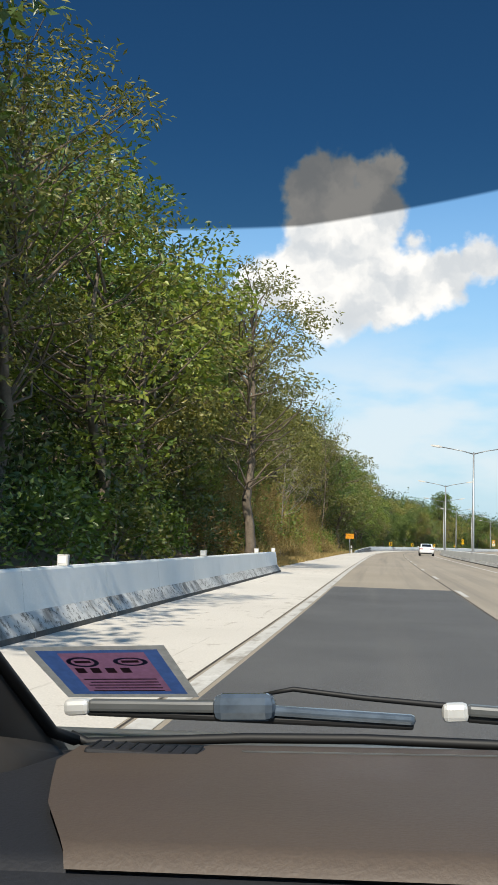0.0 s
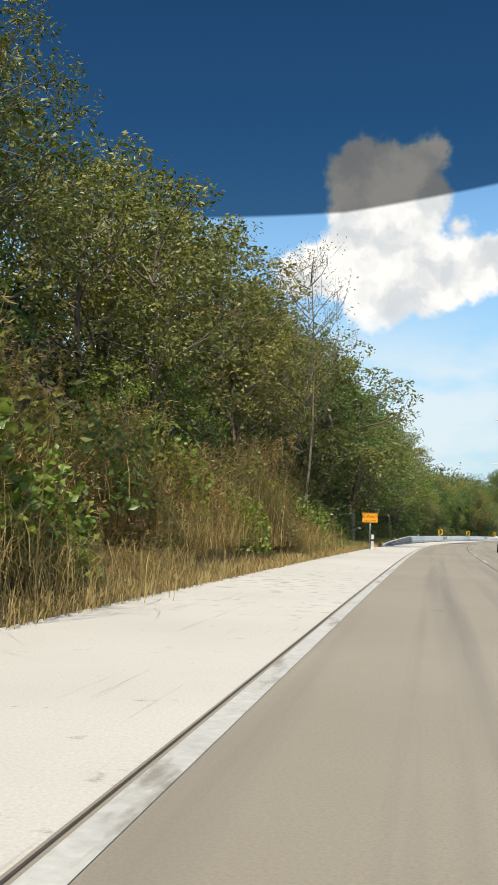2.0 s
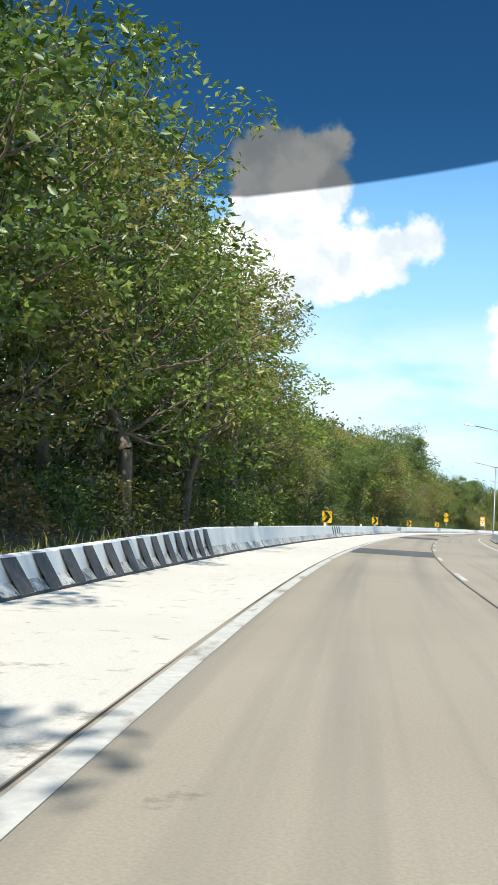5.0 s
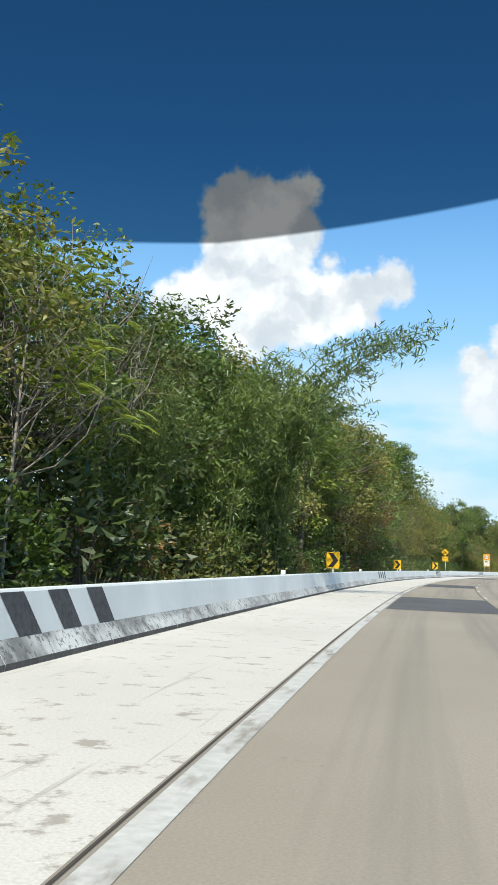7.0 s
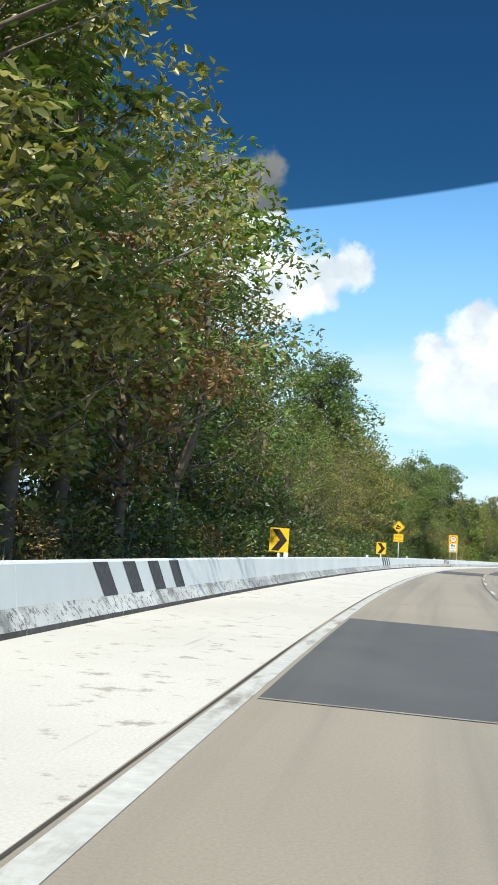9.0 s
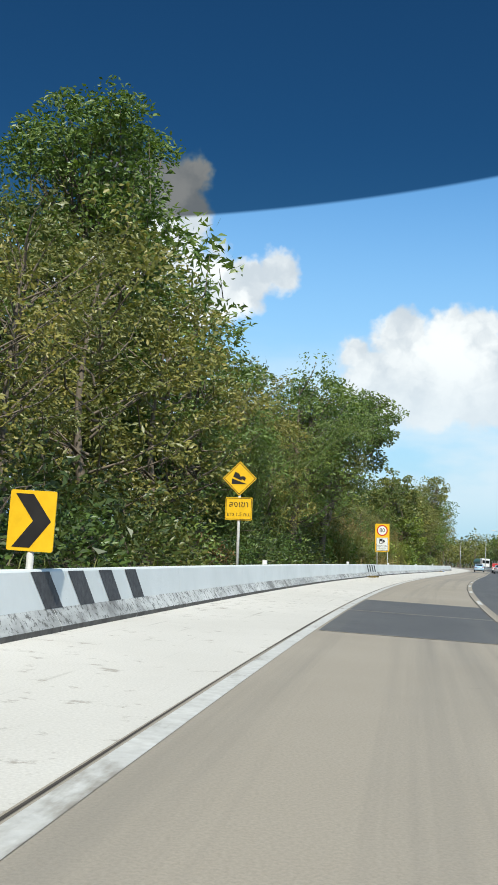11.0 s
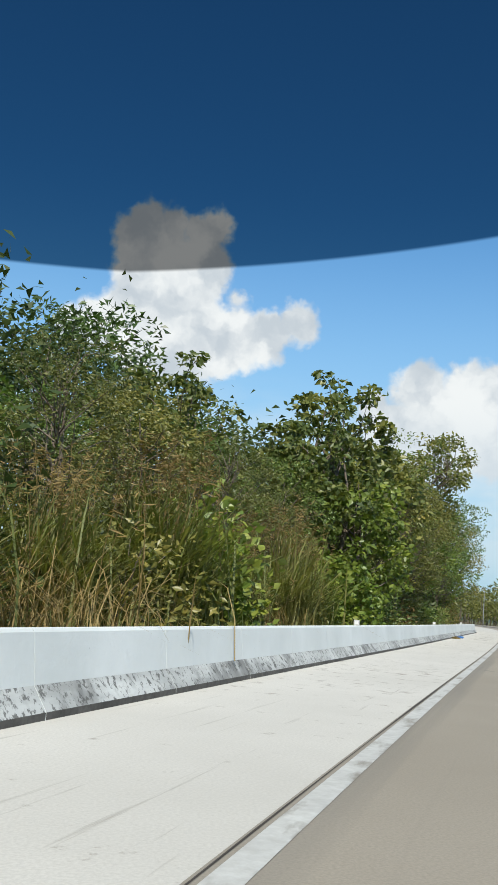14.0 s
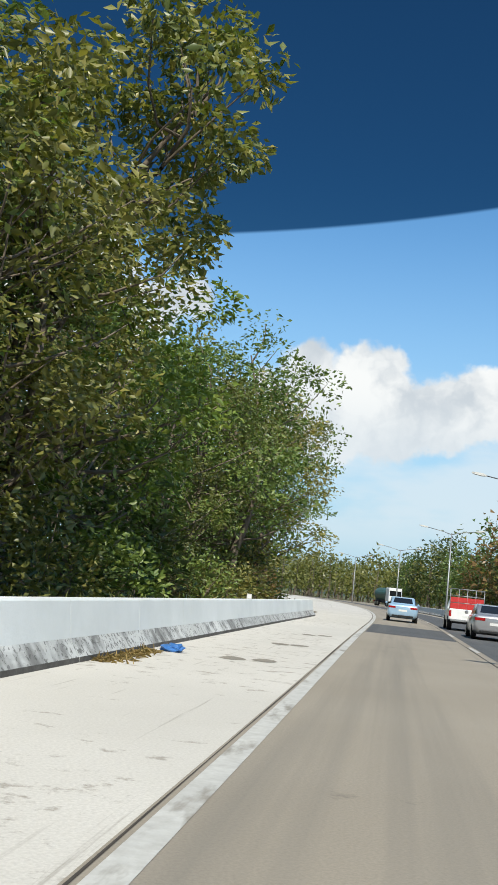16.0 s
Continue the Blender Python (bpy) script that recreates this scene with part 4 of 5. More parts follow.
def build_plants():
    rng = np.random.default_rng(11)
    kinds = {}

    def keep(key, ob):
        kinds[key] = [ob, False]

    keep("olive", broadleaf(1, 11, 3.6, 0.16, 60, 92, 0.215, LEAF_OLIVE, label="roadside tree with dusty olive leaves on the bank", clump_r=1.0))
    keep("green", broadleaf(2, 12, 3.8, 0.15, 60, 94, 0.22, LEAF_GREEN, label="dense green broadleaved tree on the wooded bank", clump_r=1.05))
    keep("fine", broadleaf(3, 13, 4.0, 0.25, 94, 78, 0.2, LEAF_OLIVE, label="tall fine-leaved tree with open limbs above the road", clump_r=0.90, droop=0.35, aspect=0.36))
    keep("bright", broadleaf(4, 9, 3.2, 0.12, 50, 90, 0.205, LEAF_BRIGHT, label="young tree with bright sunlit green leaves", clump_r=0.92))
    keep("column", broadleaf(6, 17, 3.2, 0.12, 430, 74, 0.225, LEAF_GREEN, label="tall columnar tree wrapped in leafy creepers", clump_r=0.84, shape=-1))
    keep("rust", broadleaf(7, 9, 2.8, 0.18, 44, 88, 0.205, LEAF_RUST, label="tree with browning dry-season leaves", clump_r=0.84))
    keep("big", broadleaf(8, 12, 3.9, 0.1, 70, 100, 0.235, LEAF_GREEN, label="tree with large drooping leaves behind the barrier", clump_r=1.05, aspect=0.55, droop=0.45))
    keep("overhang", broadleaf(28, 13, 4.4, 0.5, 84, 90, 0.225, LEAF_GREEN, label="tall tree with high limbs of drooping leaves over the shoulder", clump_r=0.85, aspect=0.5, droop=0.5))
    keep("teak", broadleaf(41, 13, 3.9, 0.12, 84, 46, 0.40, LEAF_TEAK, label="tall teak-like tree with broad leathery drooping leaves", clump_r=0.82, aspect=0.62, droop=0.5))
    keep("creeper", broadleaf(42, 8, 2.5, 0.04, 46, 58, 0.30, LEAF_CREEPER, label="small tree smothered in sunlit yellow-green creepers", clump_r=0.8, aspect=0.75, droop=0.6))
    keep("leaning", broadleaf(43, 12, 3.0, 0.36, 72, 92, 0.25, LEAF_TEAK, label="tree leaning out over the barrier with drooping dark leaves", clump_r=0.85, droop=0.5, lean=4.4))
    keep("feather", pinnate(9, 11.5, 3.9, 520, LEAF_GREEN, "open tree with feathery leaves hanging over the road", leaflet=0.23))
    keep("feather2", pinnate(10, 9.5, 3.5, 420, LEAF_BRIGHT, "slender tree with feathery yellow-green leaves", leaflet=0.22))
    keep("bamboo", bamboo(12, 11, 14, LEAF_GREEN, "arching bamboo clump with hanging narrow leaves"))
    keep("spray", bamboo(21, 12, 4, LEAF_GREEN, "long bamboo stems arching out towards the road", 0.45, (4.2, 5.4)))
    keep("back_dark", broadleaf(31, 13, 4.2, 0.12, 70, 52, 0.37, LEAF_DARK, label="dark green tree deep in the wood", clump_r=1.25, simple=True))
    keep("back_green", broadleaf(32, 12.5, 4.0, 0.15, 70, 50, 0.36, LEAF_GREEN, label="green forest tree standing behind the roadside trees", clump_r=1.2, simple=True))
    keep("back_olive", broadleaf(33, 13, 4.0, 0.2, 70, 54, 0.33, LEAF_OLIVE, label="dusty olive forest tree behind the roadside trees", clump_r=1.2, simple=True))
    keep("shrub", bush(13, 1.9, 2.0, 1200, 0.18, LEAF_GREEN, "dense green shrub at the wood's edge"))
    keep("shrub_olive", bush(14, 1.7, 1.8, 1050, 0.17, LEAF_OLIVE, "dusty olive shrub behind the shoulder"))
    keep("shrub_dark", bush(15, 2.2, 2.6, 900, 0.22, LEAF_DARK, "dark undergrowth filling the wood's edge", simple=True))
    keep("shrub_rust", bush(16, 1.6, 1.7, 1200, 0.15, LEAF_RUST, "dry brown shrub on the bank", 0.35))
    keep("vine", bush(17, 1.4, 2.3, 1300, 0.185, LEAF_BRIGHT, "creeper-covered shrub with broad pale green leaves", 0.75))
    keep("bare", bare_tree(18, 7.5, "bare pale sapling with upswept branches", None, 18, 6, 0.055))
    keep("twiggy", bare_tree(23, 12.0, "thin dark tree with bare twigs and a few last leaves", BARK, 30, 9, 0.085, 5))
    keep("reed", reed_clump(19, 0.9, 2.6, 900, GREEN_GRASS, "clump of tall green and straw-coloured reeds", 0.85, 0.034, 16))
    keep("straw", reed_clump(20, 1.6, 1.5, 620, DRY_GRASS, "clump of arching dry straw-coloured grass", 1.3, 0.012, 90))
    keep("plume", reed_clump(22, 1.1, 2.9, 520, DRY_GRASS, "tall golden reeds with feathery seed plumes on the slope", 0.75, 0.015, 9))
    tall = {"olive": 11.4, "green": 12.4, "fine": 13.5, "bright": 9.4, "rust": 9.4, "big": 12.4, "overhang": 13.4, "feather": 12.2, "feather2": 10.1, "bamboo": 10.0, "back_dark": 13.6, "back_green": 13.1, "back_olive": 13.6, "teak": 13.4, "leaning": 12.4, "creeper": 8.2, "column": 17.4}

    def room(s, lat):
        """Height from the bank to the wood's skyline at this place."""
        f = min(1.0, max(0.0, (-lat - 8.0) / 5.0))
        near, back = (min(float(np.interp(q, CAP_S, cap)) for q in (s - 4, s, s + 4)) for cap in (CAP_NEAR, CAP_BACK))
        return near * (1 - f) + back * f - bank(s, lat)

    def put(key, s, lat, size=1.0, z=None, group="trees on the bank", turn=None, top=None):
        """Plants one of a kind: by its size, under the skyline, or with its top at a height above the road."""
        ob, used = kinds[key]
        if top is not None:
            size = (top - bank(s, lat)) / tall[key]
        elif key in tall and key != "column":
            size = min(size, 1.1 * room(s, lat) / tall[key])
        m = at_road(s, lat, (bank(s, lat) if z is None else z), (s * 137.5 + lat * 71.3) % 360 if turn is None else turn, size)
        if not used:
            ob.matrix_world = m
            kinds[key][1] = True
            tagged(ob, group=group)
        else:
            copy_thing(ob, Matrix.LocRotScale(m.translation, m.to_quaternion(), None)).scale = (size,) * 3

    # the trees that stand out
    put("fine", 41, -5.7, top=14.6)
    put("green", 40, -9.8, 1.25)
    put("bare", 61, -6.3, 0.95)
    put("bare", 203, -7.2, 0.8)
    put("bare", 208, -7.6, 0.9)
    put("feather2", 205, -8.0, 0.68)
    put("feather2", 200, -8.6, 0.6)
    put("bamboo", 222, -6.3, 1.3)
    put("bamboo", 217, -7.0, 1.05)
    put("bamboo", 227, -7.2, 1.15)
    put("back_dark", 213, -8.9, 0.66)
    put("back_dark", 219.5, -9.2, 0.78)
    put("bamboo", 211, -7.6, 0.68)
    put("feather", 243, -7.8, 0.85)
    put("feather", 254, -6.9, top=10.9)
    put("feather", 247, -8.6, 0.8)
    put("rust", 262, -6.9, 1.0)
    put("green", 246, -7.4, 1.05)
    put("olive", 252, -7.2, 1.05)
    put("olive", 257, -7.3, 1.0)
    put("olive", 126, -6.5, 1.35)
    put("green", 122, -8.6, 1.12)
    put("back_green", 127, -8.2, 1.05)
    put("olive", 138, -9.2, 0.98)
    put("green", 148, -7.4, 0.98)
    put("green", 159, -6.8, 1.12)
    put("bright", 167, -6.8, 1.25)
    put("green", 346, -7.4, top=12.6)
    put("olive", 350, -7.6, 1.0)
    put("spray", 222, -6.6, 1.22, turn=0)
    put("spray", 341, -8.0, 1.0, turn=15)
    put("twiggy", 103, -7.0, 1.2)
    put("olive", 84, -9.4, top=13.8)
    put("fine", 99, -9.6, top=14.8)
    put("olive", 106, -10.5, top=15.0)
    put("column", 329, -13.8, top=20.3)
    put("bamboo", 333, -7.4, 0.85)
    put("leaning", 356, -8.3, top=12.4, turn=0)
    put("overhang", 354, -7.0, top=13.0)
    put("overhang", 349, -7.6, 0.9)
    put("big", 352, -9.0, 0.8)
    put("teak", 413.5, -9.6, top=13.3)
    put("teak", 419, -8.4, top=11.6)
    put("teak", 409, -8.2, top=10.4)
    put("fine", 424, -7.2, top=10.6)
    put("olive", 430, -7.4, top=9.6)
    put("leaning", 434.0, -9.9, top=14.2, turn=8)
    put("back_green", 408, -20.4, top=15.6)
    put("back_dark", 413, -23.0, top=17.6)
    put("back_dark", 402, -19.0, top=13.0)
    put("back_olive", 417, -20.0, top=14.6)
    put("teak", 404, -13.5, top=11.4)
    put("big", 406, -9.6, 0.75)
    put("olive", 433, -7.7, 1.15)
    put("green", 427, -8.2, 1.1)
    put("back_dark", 417, -11.5, 0.8)
    put("back_dark", 424, -12, 0.9)
    put("back_green", 431, -11.5, 0.95)
    put("creeper", 408.5, -7.1, top=7.6)
    put("creeper", 412.5, -7.3, top=6.8)
    put("vine", 407, -6.9, 1.2, group="undergrowth")
    put("green", 459, -7.6, 1.12)
    put("olive", 465, -7.4, 1.08)

    # the wood: rows of mixed trees, sized to a skyline fitted to the camera's view
    mix_near = ("olive", "green", "fine", "bright", "big", "green", "olive", "fine", "bright")
    mix_far = ("back_dark", "back_green", "back_olive", "back_green")
    s = -4.0
    while s < 478:
        dry = 42 < s < 128
        off = float(np.interp(s, TREE_S, TREE_LAT))
        key, ss, lat = mix_near[int(rng.integers(len(mix_near)))], s + rng.uniform(-1, 1), off + rng.uniform(-0.9, 0.7)
        key = {"green": "olive", "bright": "olive", "big": "fine"}.get(key, key) if dry else key
        put(key, ss, lat, min(1.4, room(ss, lat) / tall[key]) * rng.uniform(0.88, 1.14))
        key, ss, lat = mix_far[int(rng.integers(len(mix_far)))], s + rng.uniform(1, 3), off - 4.6 + rng.uniform(-1.2, 1.2)
        key = "back_olive" if dry and key == "back_green" else key
        put(key, ss, lat, min(1.3, room(ss, lat) / tall[key]) * rng.uniform(0.88, 1.14))
        s += 5.4
    # undergrowth in two lines
    s = 6.0
    low = ("shrub", "shrub_olive", "shrub_olive", "shrub_dark", "shrub", "vine", "shrub_rust")
    while s < 474:
        off = float(np.interp(s, LOW_S, LOW_LAT))
        dry = 45 < s < 106
        names = ("shrub_olive", "shrub_rust", "straw", "shrub_rust") if dry else low
        put(names[int(rng.integers(len(names)))], s, off + rng.uniform(-0.6, 0.2), rng.uniform(0.7, 1.12), group="undergrowth")
        if int(s / 3.3) % 3:
            put("shrub_olive" if dry else "shrub_dark", s + 1.2, off - 2.0 + rng.uniform(-0.5, 0.5), rng.uniform(1.0, 1.6), group="undergrowth")
        s += 3.3
    for i in range(26):
        s = 43 + i * 2.4
        put("straw", s, -6.7 + rng.uniform(-0.7, 0.5), rng.uniform(0.6, 1.1), group="reeds and dry grass")
        if i % 3 == 0:
            put("vine" if i % 2 else "shrub", s + 1.4, -8.0 + rng.uniform(-0.8, 0.6), rng.uniform(0.9, 1.5), group="undergrowth")
            put("bright", s + 0.3, -9.6 + rng.uniform(-0.8, 0.8), rng.uniform(0.4, 0.6))
        if i % 2:
            put("plume", s + 0.7, -7.6 + rng.uniform(-0.9, 0.8), rng.uniform(0.8, 1.25), group="reeds and dry grass")
        if i > 7 and i % 2:
            put("straw", s + 1, -8.9 + rng.uniform(-0.8, 0.9), rng.uniform(1.0, 1.5), group="reeds and dry grass")
        if i % 4 == 0:
            put("shrub_rust", s + 1, -8.2 + rng.uniform(-0.5, 0.4), rng.uniform(0.9, 1.3), group="undergrowth")
        put(("shrub_olive", "straw", "shrub_rust", "vine", "straw", "shrub_rust", "shrub_olive")[i % 7], s + rng.uniform(0, 2), -6.8 + rng.uniform(-0.7, 0.6), rng.uniform(0.55, 1.0), group="undergrowth")
    for i in range(20):
        s = 360 + i * 2.4
        key, lat, size = ("reed", "vine", "reed", "straw", "reed", "shrub_olive")[i % 6], -7.9 + rng.uniform(-0.3, 0.3), rng.uniform(1.1, 1.5)
        put(key, s, lat, size, group="reeds and dry grass")
    # woods too deep or too far to count
    def far_wood(name, label, spots, mats, count=lambda s: (420, 0.05)):
        vs, fs, ws, wf, o, wo = [], [], [], [], 0, 0
        for s, lat, hgt, z in spots:
            n, leaf = count(s)
            q = rng.normal(size=(n, 3))
            q /= np.linalg.norm(q, axis=1, keepdims=True)
            jag = np.array([1 + 0.5 * noise.noise((a * 2.4 + s, b * 2.4, c * 2.4)) for a, b, c in q])[:, None]
            c = q * rng.uniform(0.55, 1.0, (n, 1)) * jag * np.array((hgt * 0.33, hgt * 0.33, hgt * 0.46))
            base = np.array(road(s, lat, z))
            v, f = leaves(rng, c + base + np.array((0, 0, hgt * 0.54)), leaf * hgt, 0.6, 0.3, 0.2, base + np.array((0, 0, hgt * 0.5)), simple=True)
            vs.append(v)
            fs.append(f + o)
            o += len(v)
            v, f = limb(rng, base - np.array((0, 0, 0.5)), base + np.array((0, 0, hgt * 0.8)), 0.02 * hgt, 0.03, 0.03, 4, 5)
            ws += v
            wf += [tuple(i + wo for i in k) for k in f]
            wo += len(v)
        t = thing(name, label, "wood", kind="stuff")
        part("foliage", leaf_mesh("foliage", np.concatenate(vs), np.concatenate(fs), mats), None, t)
        part("trunks", mesh_of("trunks", ws, wf, BARK), None, t)

    spots = []
    for s in np.arange(0, 478, 5.2):
        off = float(np.interp(s, TREE_S, TREE_LAT))
        for k in (9.5, 15.0):
            ss, lat = s + rng.uniform(-2, 2), off - k + rng.uniform(-1.5, 1.5)
            spots.append((ss, lat, min(16.0, max(4.0, room(ss, -13.0) + bank(ss, -13.0) + (-lat - 13.0) * 0.8 - bank(ss, lat))) * rng.uniform(0.8, 1.0), bank(ss, lat)))
    far_wood("deep_wood", "dark-leaved trees filling the wood behind the bank", spots, LEAF_DARK, lambda s: (900, 0.034) if 366 < s < 440 else (420, 0.05))
    spots = []
    for s in np.arange(8, 478, 2.6):
        off = float(np.interp(s, LOW_S, LOW_LAT)) - 4.4 + rng.uniform(-1.3, 1.3)
        spots.append((s, off, rng.uniform(3.2, 4.8), bank(s, off) - 0.3))
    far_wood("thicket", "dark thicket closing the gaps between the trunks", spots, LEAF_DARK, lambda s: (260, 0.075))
    for name, mat, share in (("valley_wood", LEAF_OLIVE, 0), ("valley_wood", LEAF_GREEN, 1), ("valley_wood", LEAF_DARK, 2), ("valley_wood", LEAF_RUST, 3)):
        spots = []
        for i, s in enumerate(np.arange(-20, 640, 5.0)):
            for lat in (22.5, 29, 38):
                if (0, 0, 0, 1, 1, 1, 2, 2, 2, 2, 3)[int(rng.integers(11))] == share:
                    spots.append((s + rng.uniform(-2, 2), lat + rng.uniform(-1.5, 2.5), float(np.interp(s, (0, 200, 400, 520, 640), (5.5, 6.0, 8, 13, 13))) * rng.uniform(0.5, 1.35), -0.35))
        far_wood(name, "mixed woodland across the carriageways", spots, mat, lambda s: (760, 0.055) if s > 430 else (380, 0.06))
    spots = [(s + rng.uniform(-2, 2), lat + rng.uniform(-2, 2), rng.uniform(8, 14), -0.35) for s in range(484, 640, 6) for lat in (-17.5, -22, -28)]
    far_wood("bend_wood", "green trees inside the bend", spots, LEAF_GREEN, lambda s: (460, 0.055))
    spots = [(s + rng.uniform(-3, 3), lat + rng.uniform(-3, 3), rng.uniform(9, 15), -0.35) for s in range(648, 780, 8) for lat in range(-30, 80, 9)]
    far_wood("distant_wood", "green and brown trees closing the valley beyond the bend", spots, LEAF_OLIVE, lambda s: (220, 0.085))
    # verge grass, too much to count
    n = 17000
    s_ = rng.uniform(40, 138, n)
    lat = -4.55 - np.abs(rng.normal(size=n)) * 0.75
    pos = np.array([tuple(road(a, b, bank(a, b) - 0.03)) for a, b in zip(s_, lat)])
    tagged(new("verge_grass", leaf_mesh("verge_grass", *blades(rng, pos, 0.42, 0.016, 0.7), DRY_GRASS)), "dry straw-coloured grass along the shoulder's edge", "grass", kind="stuff")
    n = 9000
    s_ = rng.uniform(92, 150, n)
    lat = -5.0 - np.abs(rng.normal(size=n)) * 1.5
    pos = np.array([tuple(road(a, b, bank(a, b) - 0.03)) for a, b in zip(s_, lat)])
    tagged(new("bank_grass", leaf_mesh("bank_grass", *blades(rng, pos, 0.55, 0.02, 0.8), GREEN_GRASS)), "ragged green grass on the bank under the trees", "grass", kind="stuff")
    n = 9000
    s_ = rng.uniform(150, 440, n)
    lat = -5.2 - np.abs(rng.normal(size=n)) * 0.6
    pos = np.array([tuple(road(a, b, bank(a, b) - 0.03)) for a, b in zip(s_, lat)])
    tagged(new("weeds", leaf_mesh("weeds", *blades(rng, pos, 0.8, 0.03, 0.6), GREEN_GRASS)), "green weeds growing behind the barrier", "grass", kind="stuff")


TREE_S = (-40, 5, 30, 50, 60, 104, 114, 130, 150, 175, 190, 208, 225, 250, 280, 292, 330, 342, 354, 360, 383, 390, 402, 430, 445, 480)
TREE_LAT = (-9.0, -9.0, -8.8, -9.5, -11.5, -11.5, -9.2, -10.2, -8.5, -8.5, -8.5, -8.5, -8.5, -8.5, -8.5, -8.8, -8.8, -8.6, -8.6, -9.2, -9.2, -9.0, -9.0, -9.0, -8.5, -8.0)
# skyline heights above the road, fitted to the camera's view, every six metres: along the front row and five metres
# behind it
CAP_S = tuple(range(12, 480, 6))
CAP_NEAR = (21.0, 12.2, 12.2, 12.0, 12.8, 15.8, 18.0, 20.2, 21.0, 12.5, 10.5, 12.0, 12.0, 12.0, 13.2, 12.2, 13.0, 13.5, 14.8, 15.8, 17.0, 17.8, 12.0, 13.0, 13.0, 13.2,
            12.5, 13.0, 14.0, 14.0, 13.8, 9.0, 8.0, 8.8, 9.8, 9.8, 10.8, 11.8, 9.0, 11.0, 12.5, 13.0, 13.8, 13.8, 14.0, 14.2, 10.0, 8.5, 7.0, 7.2, 10.8, 11.8,
            11.0, 9.8, 9.5, 9.0, 12.0, 12.5, 9.5, 7.0, 5.0, 6.5, 5.8, 6.0, 5.5, 5.8, 7.5, 10.8, 11.2, 11.8, 11.0, 9.5, 10.0, 11.5, 13.8, 14.0, 14.2, 14.8)
CAP_BACK = (21.0, 21.0, 21.0, 18.8, 19.0, 18.5, 18.5, 19.0, 21.0, 21.0, 21.0, 16.0, 16.5, 18.0, 19.0, 18.8, 19.8, 19.0, 19.5, 19.2, 19.8, 19.8, 20.2, 21.0, 17.2, 19.0,
            19.8, 19.2, 19.0, 19.5, 17.8, 18.5, 19.2, 18.0, 11.5, 13.0, 14.5, 14.5, 14.5, 14.0, 13.5, 13.5, 14.5, 14.8, 14.8, 15.0, 15.2, 15.5, 15.5, 11.2, 10.2, 10.5,
            16.0, 18.8, 18.2, 15.5, 14.0, 13.5, 13.5, 10.5, 8.5, 7.5, 7.5, 8.5, 10.2, 9.8, 8.5, 8.0, 9.5, 12.5, 13.8, 14.0, 14.5, 14.8, 15.0, 15.5, 15.8, 16.0)
LOW_S = (-40, 38, 46, 100, 125, 150, 355, 360, 406, 411, 480)
LOW_LAT = (-7.3, -7.3, -7.8, -7.6, -7.3, -7.3, -7.3, -8.6, -8.6, -7.3, -7.3)


# --- vehicles ---
def paint(name, colour, metal=0.3):
    m, nt, b = material(name, 0.28, metal, 0.5)
    b.inputs["Base Color"].default_value = (*colour, 1)
    b.inputs["Coat Weight"].default_value = 0.6
    n = noise_node(nt, 3.0, 4, coords(nt))
    nt.links.new(ramp_node(nt, n, (0.3, tuple(c * 0.85 for c in colour)), (0.7, colour)), b.inputs["Base Color"])
    return m


GLASS_DARK = plain("dark_car_glass", (0.012, 0.014, 0.017), 0.08, 0, 0.05, spec=0.6)
TYRE = plain("tyre_rubber", (0.018, 0.018, 0.018), 0.85)
RIM = plain("alloy_rim", (0.4, 0.4, 0.41), 0.3, 0.9)
TAIL_RED = plain("tail_lamp_red", (0.30, 0.008, 0.008), 0.2)
TRIM_BLACK = plain("black_trim", (0.014, 0.014, 0.015), 0.55)


def wheel(parent, x, y, r=0.32, w=0.21):
    sx = 1 if x > 0 else -1
    tyre = mesh_of("tyre", *tube_data(((x - w / 2, y, r), (x - w / 2 + 0.03, y, r), (x + w / 2 - 0.03, y, r), (x + w / 2, y, r)), (r * 0.92, r, r, r * 0.92), 24), TYRE)
    t = part("wheel", tyre, None, parent)
    part("rim", mesh_of("rim", *tube_data(((x + sx * (w / 2 - 0.01), y, r), (x + sx * (w / 2 + 0.008), y, r)), (r * 0.64, r * 0.6), 20), RIM), None, t)
    return t


def loft(name, stations, mat, parent, label=""):
    """Half sections of (half width, z) joined from station to station, mirrored: a closed body."""
    verts, faces = [], []
    rows = []
    for y, sec in stations:
        ring = [(x, y, z) for x, z in sec] + [(-x, y, z) for x, z in reversed(sec)]
        rows.append(len(verts))
        verts += ring
    n = len(stations[0][1]) * 2
    for i in range(len(stations) - 1):
        for k in range(n):
            a, b = rows[i] + k, rows[i] + (k + 1) % n
            faces.append((a, b, b + n, a + n))
    faces.append(tuple(range(n)))
    faces.append(tuple(range(rows[-1], rows[-1] + n))[::-1])
    me = mesh_of(name, verts, faces, mat)
    bm = bmesh.new()
    bm.from_mesh(me)
    bmesh.ops.recalc_face_normals(bm, faces=bm.faces[:])
    bm.to_mesh(me)
    bm.free()
    ob = part(name, me, None, parent, label)
    me.polygons.foreach_set("use_smooth", [True] * len(me.polygons))
    bev = ob.modifiers.new("round", "BEVEL")
    bev.width, bev.segments, bev.limit_method, bev.angle_limit = 0.035, 2, "ANGLE", radians(28)
    return ob


